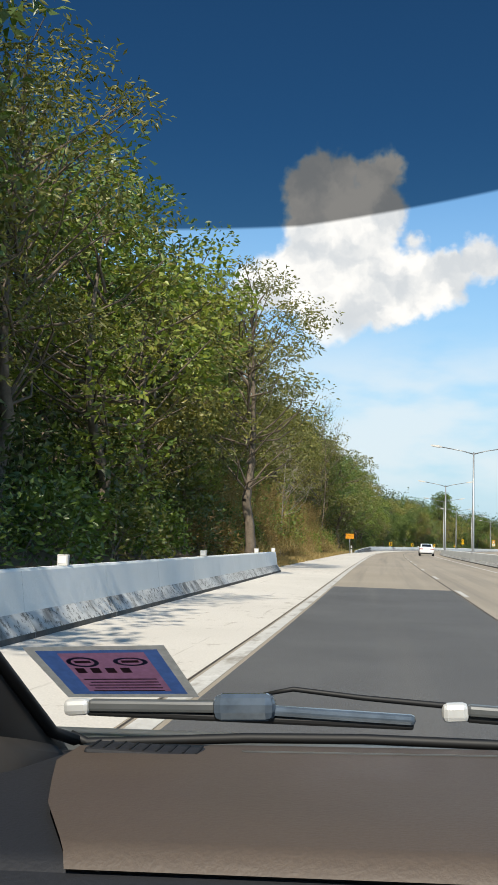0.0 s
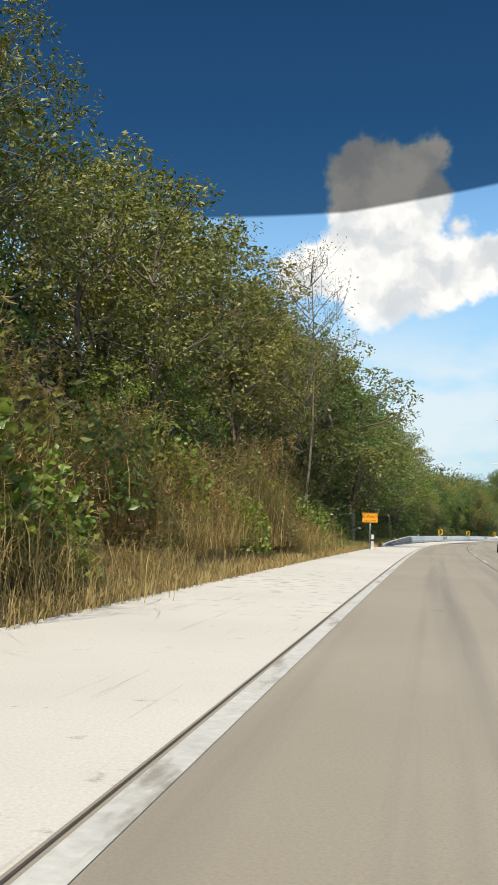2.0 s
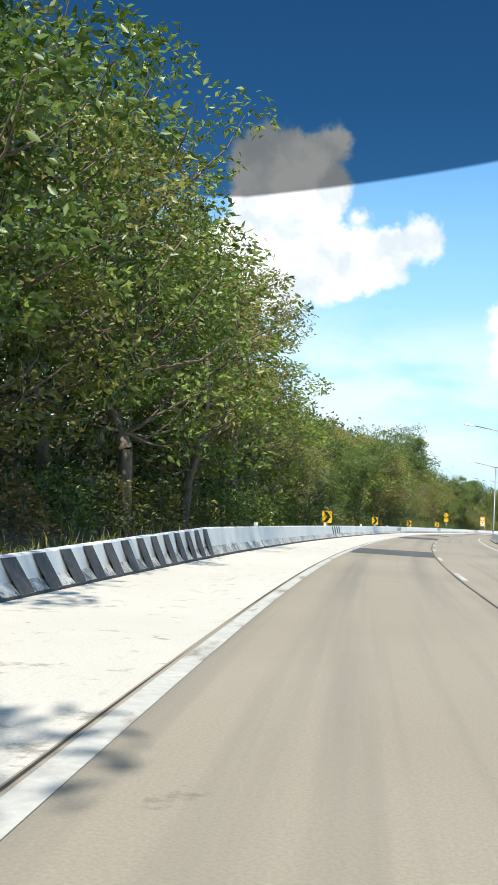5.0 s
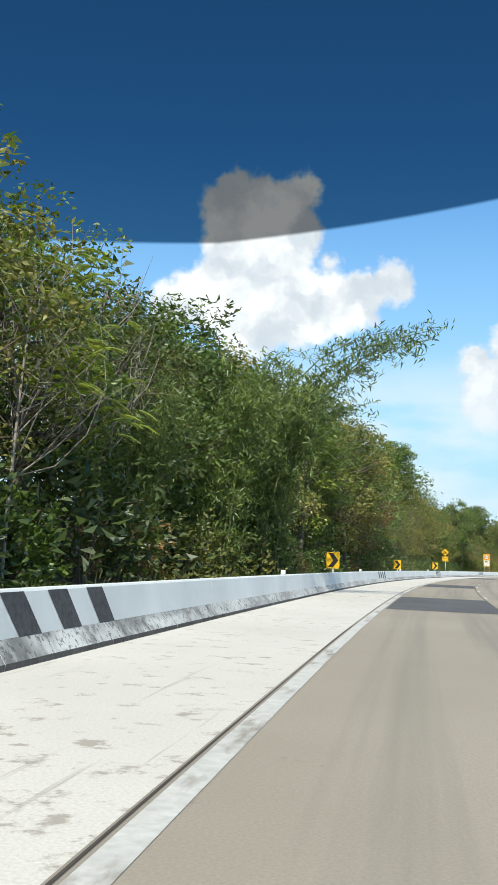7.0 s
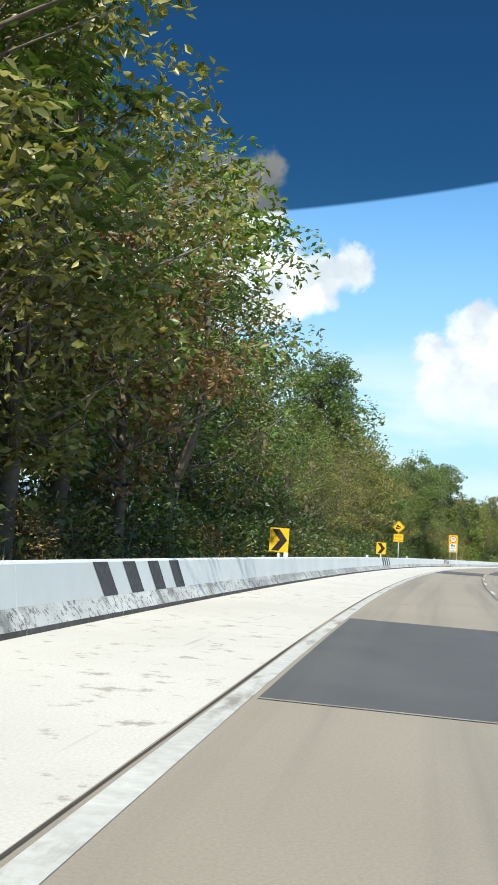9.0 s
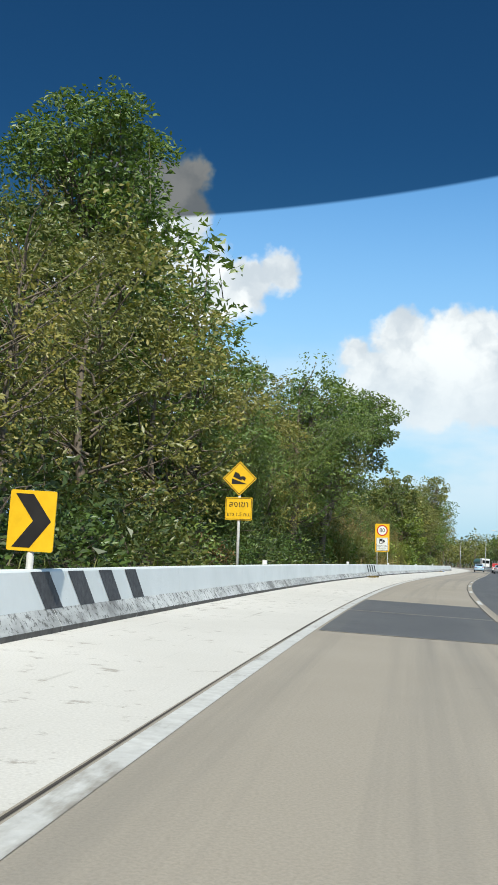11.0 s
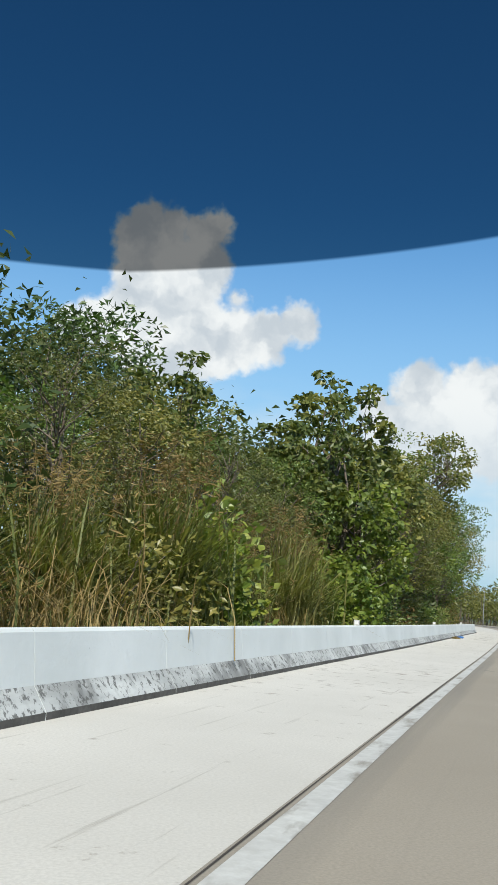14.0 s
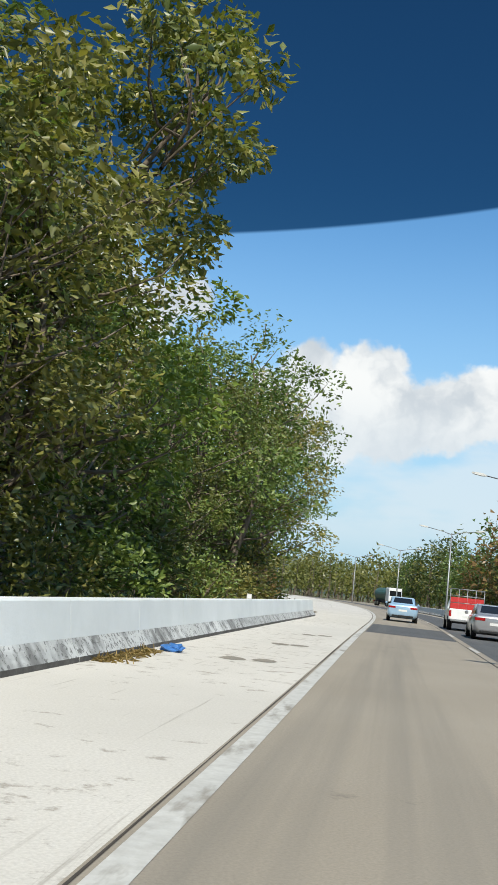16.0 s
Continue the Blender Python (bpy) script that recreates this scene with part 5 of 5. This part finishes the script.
def sedan(colour_mat, label, m, tail=TAIL_RED):
    """A saloon car facing +y, its rear at y = 0."""
    t = thing("car", label, "car", m, "cars on the road")
    w = 0.9
    low = lambda y, zb, zt, k=1.0: (y, ((w * 0.80 * k, zb), (w * 0.97 * k, zb + 0.12), (w * k, (zb + zt) / 2), (w * 0.96 * k, zt - 0.06), (w * 0.86 * k, zt)))
    loft("body", (low(0.0, 0.42, 0.92, 0.9), low(0.08, 0.3, 1.02, 0.97), low(0.7, 0.22, 1.04), low(1.5, 0.2, 0.98), low(3.3, 0.2, 0.96), low(4.1, 0.22, 0.85, 0.97), low(4.55, 0.3, 0.66, 0.88)), colour_mat, t)
    roof = lambda y, k, zt: (y, ((w * 0.86 * (0.5 + k / 2), 0.96), (w * 0.80 * k, zt - 0.06), (w * 0.70 * k, zt)))
    loft("cabin", ((0.62, ((w * 0.8, 0.96), (w * 0.78, 0.99), (w * 0.7, 1.0))), roof(1.25, 0.95, 1.40), roof(2.1, 0.98, 1.46), roof(2.75, 0.96, 1.40), (3.55, ((w * 0.82, 0.93), (w * 0.8, 0.95), (w * 0.7, 0.96)))), colour_mat, t)
    part("rear_window", mesh_of("rear_window", [(-0.6, 0.70, 1.045), (0.6, 0.70, 1.045), (0.5, 1.2, 1.395), (-0.5, 1.2, 1.395)], [(0, 1, 2, 3)], GLASS_DARK), None, t)
    for sx in (-1, 1):
        part("side_window", mesh_of("side_window", [(sx * 0.775, 1.0, 1.03), (sx * 0.775, 3.2, 1.0), (sx * 0.68, 2.6, 1.37), (sx * 0.68, 1.4, 1.38)], [(0, 1, 2, 3)] if sx > 0 else [(3, 2, 1, 0)], GLASS_DARK), None, t)
        part("tail_lamp", box(min(sx * 0.42, sx * 0.84), max(sx * 0.42, sx * 0.84), -0.012, 0.12, 0.78, 0.9, 0.015), tail, t, "dark red tail lamp")
        part("mirror", box(min(sx * 0.9, sx * 1.04), max(sx * 0.9, sx * 1.04), 3.0, 3.12, 0.98, 1.12, 0.03), colour_mat, t)
        for y in (0.95, 3.65):
            wheel(t, sx * 0.80, y)
    part("bumper_trim", box(-0.62, 0.62, -0.02, 0.1, 0.3, 0.4, 0.015), TRIM_BLACK, t)
    part("number_plate", box(-0.24, 0.24, -0.008, 0.03, 0.62, 0.73, 0.0), SIGN_WHITE, t)
    return t


def pickup(m):
    white, red = paint("pickup_white", (0.75, 0.75, 0.74), 0.0), plain("red_load_cover", (0.5, 0.03, 0.03), 0.6)
    t = thing("pickup_truck", "white pickup truck with red load boards under a steel cage", "pickup truck", m)
    part("bed", box(-0.88, 0.88, 0.0, 1.9, 0.55, 1.12, 0.04), white, t)
    part("chassis", box(-0.7, 0.7, 0.1, 4.9, 0.38, 0.56, 0.02), TRIM_BLACK, t)
    loft("cab", ((1.95, ((0.88, 0.5), (0.9, 1.0), (0.86, 1.1), (0.7, 1.72))), (2.9, ((0.88, 0.5), (0.9, 1.0), (0.86, 1.1), (0.7, 1.74))), (3.6, ((0.88, 0.5), (0.9, 1.0), (0.86, 1.08), (0.8, 1.12))), (4.9, ((0.84, 0.5), (0.86, 0.9), (0.8, 1.0), (0.7, 1.02)))), white, t)
    part("rear_window", box(-0.6, 0.6, 1.925, 1.945, 1.22, 1.62, 0.0), GLASS_DARK, t)
    part("load_board", box(-0.84, 0.84, 0.03, 0.1, 1.13, 1.42, 0.01), red, t)
    part("load_board", box(-0.84, 0.84, 0.03, 0.1, 1.46, 1.72, 0.01), red, t)
    for x in (-0.86, -0.43, 0, 0.43, 0.86):
        tube("cage_post", ((x, 0.05, 1.1), (x, 0.05, 2.15)), (0.022, 0.022), GALVANISED, t)
    for z in (1.44, 1.8, 2.15):
        tube("cage_rail", ((-0.88, 0.05, z), (0.88, 0.05, z)), (0.022, 0.022), GALVANISED, t)
        for x in (-0.86, 0.86):
            tube("cage_rail", ((x, 0.05, z), (x, 1.85, z)), (0.022, 0.022), GALVANISED, t)
    for sx in (-1, 1):
        part("tail_lamp", box(min(sx * 0.76, sx * 0.885), max(sx * 0.76, sx * 0.885), -0.012, 0.06, 0.72, 1.02, 0.01), TAIL_RED, t)
        for y in (0.95, 4.0):
            wheel(t, sx * 0.78, y, 0.37, 0.24)
    part("bumper", box(-0.8, 0.8, -0.12, 0.0, 0.48, 0.6, 0.02), GALVANISED, t)
    part("number_plate", box(-0.22, 0.22, -0.01, 0.0, 0.72, 0.82), SIGN_WHITE, t)


def lorry(m, label, load):
    t = thing("truck", label, "truck", m)
    white = paint("truck_white", (0.72, 0.73, 0.74), 0.0)
    part("cab", box(-1.2, 1.2, 6.4, 8.3, 0.9, 3.3, 0.18, 3), white, t)
    part("windscreen", box(-1.05, 1.05, 8.29, 8.32, 1.9, 2.8), GLASS_DARK, t)
    part("chassis", box(-0.6, 0.6, 0.0, 8.1, 0.6, 0.9, 0.02), TRIM_BLACK, t)
    if load == "tank":
        v, f = tube_data(((0, 0.0, 2.1), (0, 0.25, 2.1), (0, 6.0, 2.1), (0, 6.25, 2.1)), (0.9, 1.15, 1.15, 0.9), 20)
        part("tank", mesh_of("tank", v, f, plain("tank_green", (0.035, 0.10, 0.075), 0.4), smooth=False), None, t)
        part("cradle", box(-0.8, 0.8, 0.3, 5.9, 0.88, 1.2, 0.02), TRIM_BLACK, t)
    else:
        part("box_body", box(-1.2, 1.2, 0.0, 6.1, 0.9, 3.3, 0.05), white, t)
    for sx in (-1, 1):
        for y in (1.0, 2.2, 7.3):
            wheel(t, sx * 0.98, y, 0.5, 0.3)
        part("tail_lamp", box(min(sx * 0.7, sx * 1.1), max(sx * 0.7, sx * 1.1), -0.04, 0.0, 0.7, 0.85), TAIL_RED, t)


def build_traffic():
    blue = paint("pale_blue_paint", (0.34, 0.50, 0.66))
    silver = paint("silver_paint", (0.42, 0.42, 0.43), 0.6)
    white = paint("white_paint", (0.72, 0.73, 0.74), 0.0)
    sedan(blue, "pale blue saloon car driving ahead in the lane", at_road(473, 0.35))
    sedan(silver, "silver saloon car in the far lane", at_road(456, 3.9))
    pickup(at_road(467, 3.5))
    lorry(at_road(592, 9.6, 0.0, 188), "white lorry with a dark green tank rounding the bend", "tank")
    sedan(white, "small white car far ahead in the outer lane", at_road(117, 4.9))


# --- the car from which the road is first seen ---
def bar(p0, p1, w, h, bevel=0.0):
    """A beam of width w and height h from p0 to p1, its edges rounded."""
    p0, p1 = Vector(p0), Vector(p1)
    ln = (p1 - p0).length
    bm = box(0, ln, -w / 2, w / 2, -h / 2, h / 2, bevel, 2)
    x = (p1 - p0).normalized()
    y = Vector((0, 0, 1)).cross(x).normalized()
    m = Matrix((x, y, x.cross(y))).transposed().to_4x4()
    bmesh.ops.transform(bm, matrix=Matrix.Translation(p0) @ m, verts=bm.verts[:])
    return bm


def sheet(rows, mat, name, parent, label=""):
    """A surface through rows of points, each row as long as the next."""
    k = len(rows[0])
    faces = [(i * k + j, i * k + j + 1, (i + 1) * k + j + 1, (i + 1) * k + j) for i in range(len(rows) - 1) for j in range(k - 1)]
    return part(name, mesh_of(name, [q for r in rows for q in r], faces, mat, smooth=True), None, parent, label)


def backlit(name, colour):
    """Printed film on the glass, lit through from behind."""
    m, nt, b = material(name, 0.4)
    n = noise_node(nt, 90.0, 3, coords(nt))
    col = ramp_node(nt, n, (0.3, tuple(c * 0.75 for c in colour)), (0.7, colour))
    nt.links.new(col, b.inputs["Base Color"])
    tr = nt.nodes.new("ShaderNodeBsdfTranslucent")
    nt.links.new(col, tr.inputs[0])
    ms = nt.nodes.new("ShaderNodeMixShader")
    ms.inputs[0].default_value = 0.5
    nt.links.new(b.outputs[0], ms.inputs[1])
    nt.links.new(tr.outputs[0], ms.inputs[2])
    nt.links.new(ms.outputs[0], nt.nodes["Material Output"].inputs[0])
    return m


def pane(x0, x1, z0, z1, y):
    """A film one layer thick, facing the seats."""
    bm = bmesh.new()
    bm.faces.new([bm.verts.new(q) for q in ((x0, y, z0), (x1, y, z0), (x1, y, z1), (x0, y, z1))])
    return bm


def build_own_car():
    m = at_road(0.0, 0.30, 0.0, 0.0)
    vinyl = ground_like("dashboard_vinyl", (0.068, 0.051, 0.039), (0.084, 0.063, 0.047), (0.055, 0.042, 0.033), 3.0, 260, 0.58, None, 0.10)
    # dark vinyl for the vent, and for shadow on the dash painted as panels
    shadow_vent_vinyl = ground_like("dash_shadow_vent_vinyl", (0.009, 0.010, 0.013), (0.013, 0.014, 0.018), (0.007, 0.008, 0.010), 3.0, 260, 0.7, None, 0.10)
    trim = plain("pillar_trim", (0.030, 0.026, 0.022), 0.75, 0, 0.2, 14.0)
    rubber = plain("black_rubber", (0.006, 0.006, 0.006), 0.6)
    blade_grey = plain("wiper_blade_grey", (0.10, 0.105, 0.105), 0.32, 0.2)
    smoke = plain("smoky_plastic", (0.085, 0.11, 0.14), 0.12, 0.2, 0.2, 30.0)
    silver = plain("bright_cap", (0.62, 0.62, 0.60), 0.3, 0.3)
    t = thing("car_cockpit", "front of a car with brown dashboard, wipers and windscreen pillar", "car", m)
    rise = lambda x: 0.045 * (x + 0.15)
    deep = ((1.045, 0.984), (1.03, 0.993), (0.99, 0.998), (0.90, 1.003), (0.80, 1.010), (0.70, 1.017), (0.605, 1.0205), (0.59, 1.018), (0.582, 1.009))
    # line of the shadow's edge, where brown vinyl gives way to the dark panel
    edge = lambda y: float(np.interp(y, (0.58, 0.68, 0.80, 0.88, 0.92, 1.045), (-0.196, -0.245, -0.285, -0.312, -0.322, -0.325)))
    rows = []
    for y, z in deep:
        e = edge(y)
        rows.append([(x, y, z + rise(x)) for x in (e, *(e + (0.9 - e) * f for f in (0.02, 0.15, 0.3, 0.5, 0.75, 1.0)))])
    sheet(rows, vinyl, "dashboard", t, "matt brown vinyl dashboard top")
    sheet([[(x, y, z + rise(x) - 0.008) for x in (-0.72, -0.5, edge(y) - 0.001, edge(y) + 0.002)] for y, z in deep], shadow_vent_vinyl, "side_panel", t, "dashboard corner by the door, coloured dark for the shadow on it")
    sheet([[(x, y, z + rise(x)) for x in (-0.72, -0.3, 0.0, 0.4, 0.9)] for y, z in ((0.588, 1.006), (0.55, 0.996), (0.46, 0.955), (0.36, 0.86), (0.30, 0.60))], shadow_vent_vinyl, "lower_panel", t, "lower face of the dashboard, coloured dark for the roof's shadow")
    vent = part("defroster_vent", box(-0.306, -0.187, 0.945, 0.985, 0.985, 0.9985, 0.004, 2), shadow_vent_vinyl, t)
    for i in range(9):
        part("vane", box(-0.300 + i * 0.0135, -0.298 + i * 0.0135, 0.948, 0.982, 0.9985, 0.9995), rubber, vent)
    part("seam", bar((-0.148, 0.965, 1.0005), (0.30, 0.965, 1.0205), 0.0012, 0.0014), blade_grey, t)
    tube("windscreen_seal", ((-0.352, 1.04, 0.990), (-0.335, 1.048, 0.981), (-0.30, 1.05, 0.9835), (-0.154, 1.05, 0.9965), (-0.03, 1.05, 1.003), (0.11, 1.05, 1.0055), (0.30, 1.05, 1.009), (0.85, 1.03, 1.02)), (0.0055,) * 8, rubber, t)
    sheet([[(x, y, z + rise(x) * 0.6) for x in (-0.75, -0.3, 0.0, 0.4, 0.95)] for y, z in ((1.06, 0.972), (1.10, 0.978), (1.2, 0.968), (1.42, 0.93), (1.44, 0.6))], blade_grey, "cowl", t, "grey plastic cowl under the wipers")
    pts = ((-0.400, 1.10, 0.905), (-0.418, 1.0, 0.972), (-0.438, 0.9, 1.058), (-0.474, 0.75, 1.185), (-0.525, 0.5, 1.36), (-0.58, 0.2, 1.47))
    v, f = tube_data(pts, (0.055, 0.060, 0.060, 0.062, 0.064, 0.064), 18)
    part("pillar", mesh_of("pillar", v, f, trim, smooth=True), None, t, "dark brown trim of the windscreen pillar")
    v, f = tube_data(((-0.36, 0.99, 0.955), (-0.40, 0.90, 0.965), (-0.45, 0.80, 0.955), (-0.50, 0.60, 0.93)), (0.035, 0.055, 0.07, 0.07), 14)
    part("pillar_foot", mesh_of("pillar_foot", v, f, trim, smooth=True), None, t)
    tube("pillar_seal", ((-0.346, 1.04, 0.985), (-0.358, 1.0, 1.000), (-0.379, 0.9, 1.083), (-0.413, 0.75, 1.211), (-0.463, 0.5, 1.386)), (0.0065,) * 5, rubber, t)
    part("door_trim", box(-0.74, -0.62, -0.2, 1.0, 0.5, 0.93, 0.04, 3), trim, t)
    # wipers
    w = part("wiper", bar((-0.362, 1.13, 0.9995), (0.024, 1.13, 1.0055), 0.012, 0.009, 0.003), rubber, t, "wiper blade lying at the foot of the windscreen")
    part("spine", bar((-0.360, 1.128, 1.0075), (-0.20, 1.128, 1.0145), 0.016, 0.014, 0.004), blade_grey, w, "smooth grey spine")
    part("spine", bar((-0.14, 1.128, 1.0135), (0.026, 1.128, 1.012), 0.016, 0.012, 0.005), smoke, w, "dark rounded tail of the spine")
    part("blade_cap", bar((-0.390, 1.128, 1.003), (-0.358, 1.128, 1.006), 0.02, 0.019, 0.006), silver, w, "bright silver end cap")
    part("blade_holder", bar((-0.208, 1.125, 1.014), (-0.134, 1.125, 1.0185), 0.03, 0.031, 0.011), smoke, w, "smoky plastic clip of the wiper")
    tube("arm", ((-0.152, 1.135, 1.030), (-0.116, 1.14, 1.0375), (-0.036, 1.14, 1.032), (0.062, 1.145, 1.0275), (0.35, 1.18, 1.000)), (0.002, 0.003, 0.0032, 0.0036, 0.006), rubber, w)
    w = part("wiper", bar((0.084, 1.145, 1.0155), (0.62, 1.145, 1.006), 0.012, 0.010, 0.003), rubber, t, "second wiper blade beside the first")
    part("spine", bar((0.084, 1.142, 1.0245), (0.60, 1.142, 1.016), 0.016, 0.013, 0.004), blade_grey, w, "smooth grey spine")
    part("blade_cap", bar((0.056, 1.142, 1.020), (0.086, 1.142, 1.0225), 0.02, 0.021, 0.006), silver, w, "bright silver end cap")
    # tax sticker on the glass, seen from behind
    bm = bmesh.new()
    outer, inner = ((-0.073, -0.058), (0.073, -0.058), (0.073, 0.058), (-0.073, 0.058)), ((-0.063, -0.0497), (0.063, -0.0497), (0.063, 0.0497), (-0.063, 0.0497))
    o, n = [bm.verts.new((x, 0, z)) for x, z in outer], [bm.verts.new((x, 0, z)) for x, z in inner]
    for k in range(4):
        bm.faces.new((o[k], o[(k + 1) % 4], n[(k + 1) % 4], n[k]))
    sticker = part("sticker", bm, backlit("sticker_edge", (0.62, 0.60, 0.54)), t, "tax sticker with a pale border on the windscreen")
    sticker.matrix_basis = pose(-0.2745, 0.9315, 1.075, 58, -4.2, -6.8)
    blue, pink = backlit("sticker_blue", (0.10, 0.20, 0.50)), backlit("sticker_pink", (0.42, 0.20, 0.32))
    for x0, x1, z0, z1, mat in ((-0.063, -0.042, -0.0497, 0.0497, blue), (0.048, 0.063, -0.0497, 0.0497, blue), (-0.042, 0.048, -0.0497, -0.043, blue), (-0.042, 0.048, 0.044, 0.0497, blue), (-0.042, 0.048, -0.043, 0.044, pink)):
        part("field", pane(x0, x1, z0, z1, 0.0), mat, sticker)
    ink = plain("sticker_ink", (0.05, 0.018, 0.04), 0.5)
    navy = plain("sticker_navy", (0.012, 0.020, 0.085), 0.4)
    for i in range(5):
        part("print_line", pane(-0.036 + 0.004 * (i % 2), 0.042, -0.014 - i * 0.0068, -0.0115 - i * 0.0068, -0.0008), ink, sticker)
    for x, rx, rz in ((-0.022, 0.017, 0.011), (0.028, 0.018, 0.009)):
        for k in range(20):
            a0, a1 = 2 * math.pi * k / 20, 2 * math.pi * (k + 1) / 20
            if k == 0:
                bm = bmesh.new()
            vs = [bm.verts.new((x + rx * f * math.cos(q), -0.0008, 0.026 + rz * f * math.sin(q))) for f, q in ((1, a0), (1, a1), (0.72, a1), (0.72, a0))]
            bm.faces.new(vs)
        part("emblem", bm, navy, sticker)
        part("emblem_bar", pane(x - rx * 0.5, x + rx * 0.5, 0.024, 0.029, -0.0008), ink, sticker)
    for i in range(4):
        part("print_bar", pane(-0.036 + i * 0.016, -0.026 + i * 0.016, 0.002, 0.013, -0.0008), ink, sticker)
    # what carries it
    part("bulkhead", box(-0.7, 0.95, 1.0, 1.055, 0.3, 0.94, 0.02), TRIM_BLACK, t)
    part("floor_pan", box(-0.7, 0.95, 0.1, 1.9, 0.24, 0.31, 0.02), TRIM_BLACK, t)
    for x in (-0.62, 0.92):
        wheel(t, x, 1.55)


def small_things():
    # litter and straw against the barrier's foot
    rng = np.random.default_rng(5)
    for s0, s1, n in ((354.0, 358.5, 420), (428.2, 431.0, 300)):
        p = np.array([tuple(road(a, FOOT + 0.02 + abs(b), 0.01)) for a, b in zip(rng.uniform(s0, s1, n), rng.normal(size=n) * 0.16)])
        tagged(new("straw_litter", leaf_mesh("straw_litter", *leaves(rng, p, 0.25, 0.08, 0.9), DRY_GRASS)), "scattered dry straw at the barrier's foot", "litter", kind="stuff")
    t = thing("plastic_bag", "crumpled blue plastic bag by the barrier", "litter", at_road(431.4, FOOT + 0.4, 0.0))
    bm = bmesh.new()
    bmesh.ops.create_icosphere(bm, subdivisions=3, radius=0.2)
    for v in bm.verts:
        v.co *= 1 + 0.5 * noise.noise(v.co * 9)
        v.co.z = max(0.0, v.co.z * 0.4 + 0.05)
    part("bag", bm, plain("blue_plastic", (0.05, 0.16, 0.42), 0.35), t)
    dark = ground_like("worn_patch", (0.20, 0.18, 0.15), (0.30, 0.27, 0.22), (0.12, 0.11, 0.09), 2.0, 20, 0.9)
    for s, lat in ((431.5, -2.75), (431.8, -2.25), (437, -2.6), (437.2, -2.2), (443, -2.5), (443.4, -2.1)):
        pts = [(0.2 * math.cos(a) * (1 + 0.5 * noise.noise((a, s, 0))), 0.34 * math.sin(a) * (1 + 0.5 * noise.noise((a, s, 4)))) for a in (2 * math.pi * i / 14 for i in range(14))]
        me = mesh_of("worn_patch", [road(s + b, lat + a, 0.004) for a, b in pts], [tuple(range(14))], dark)
        tagged(new("worn_patch", me), "rough dark worn patch in the shoulder's concrete", "road patch", kind="structure")


build_ground()
build_road()
for args in ((195.6, -4.68, 1.36), (232.9, -4.68, 1.35), (271.2, -4.7, 1.32), (304.9, -4.45, 1.4)):
    chevron_sign(*args)
low_gear_sign()
downhill_sign()
camera_zone_sign()
build_lamps()
build_traffic()
build_own_car()
small_things()
build_plants()
build_barriers()
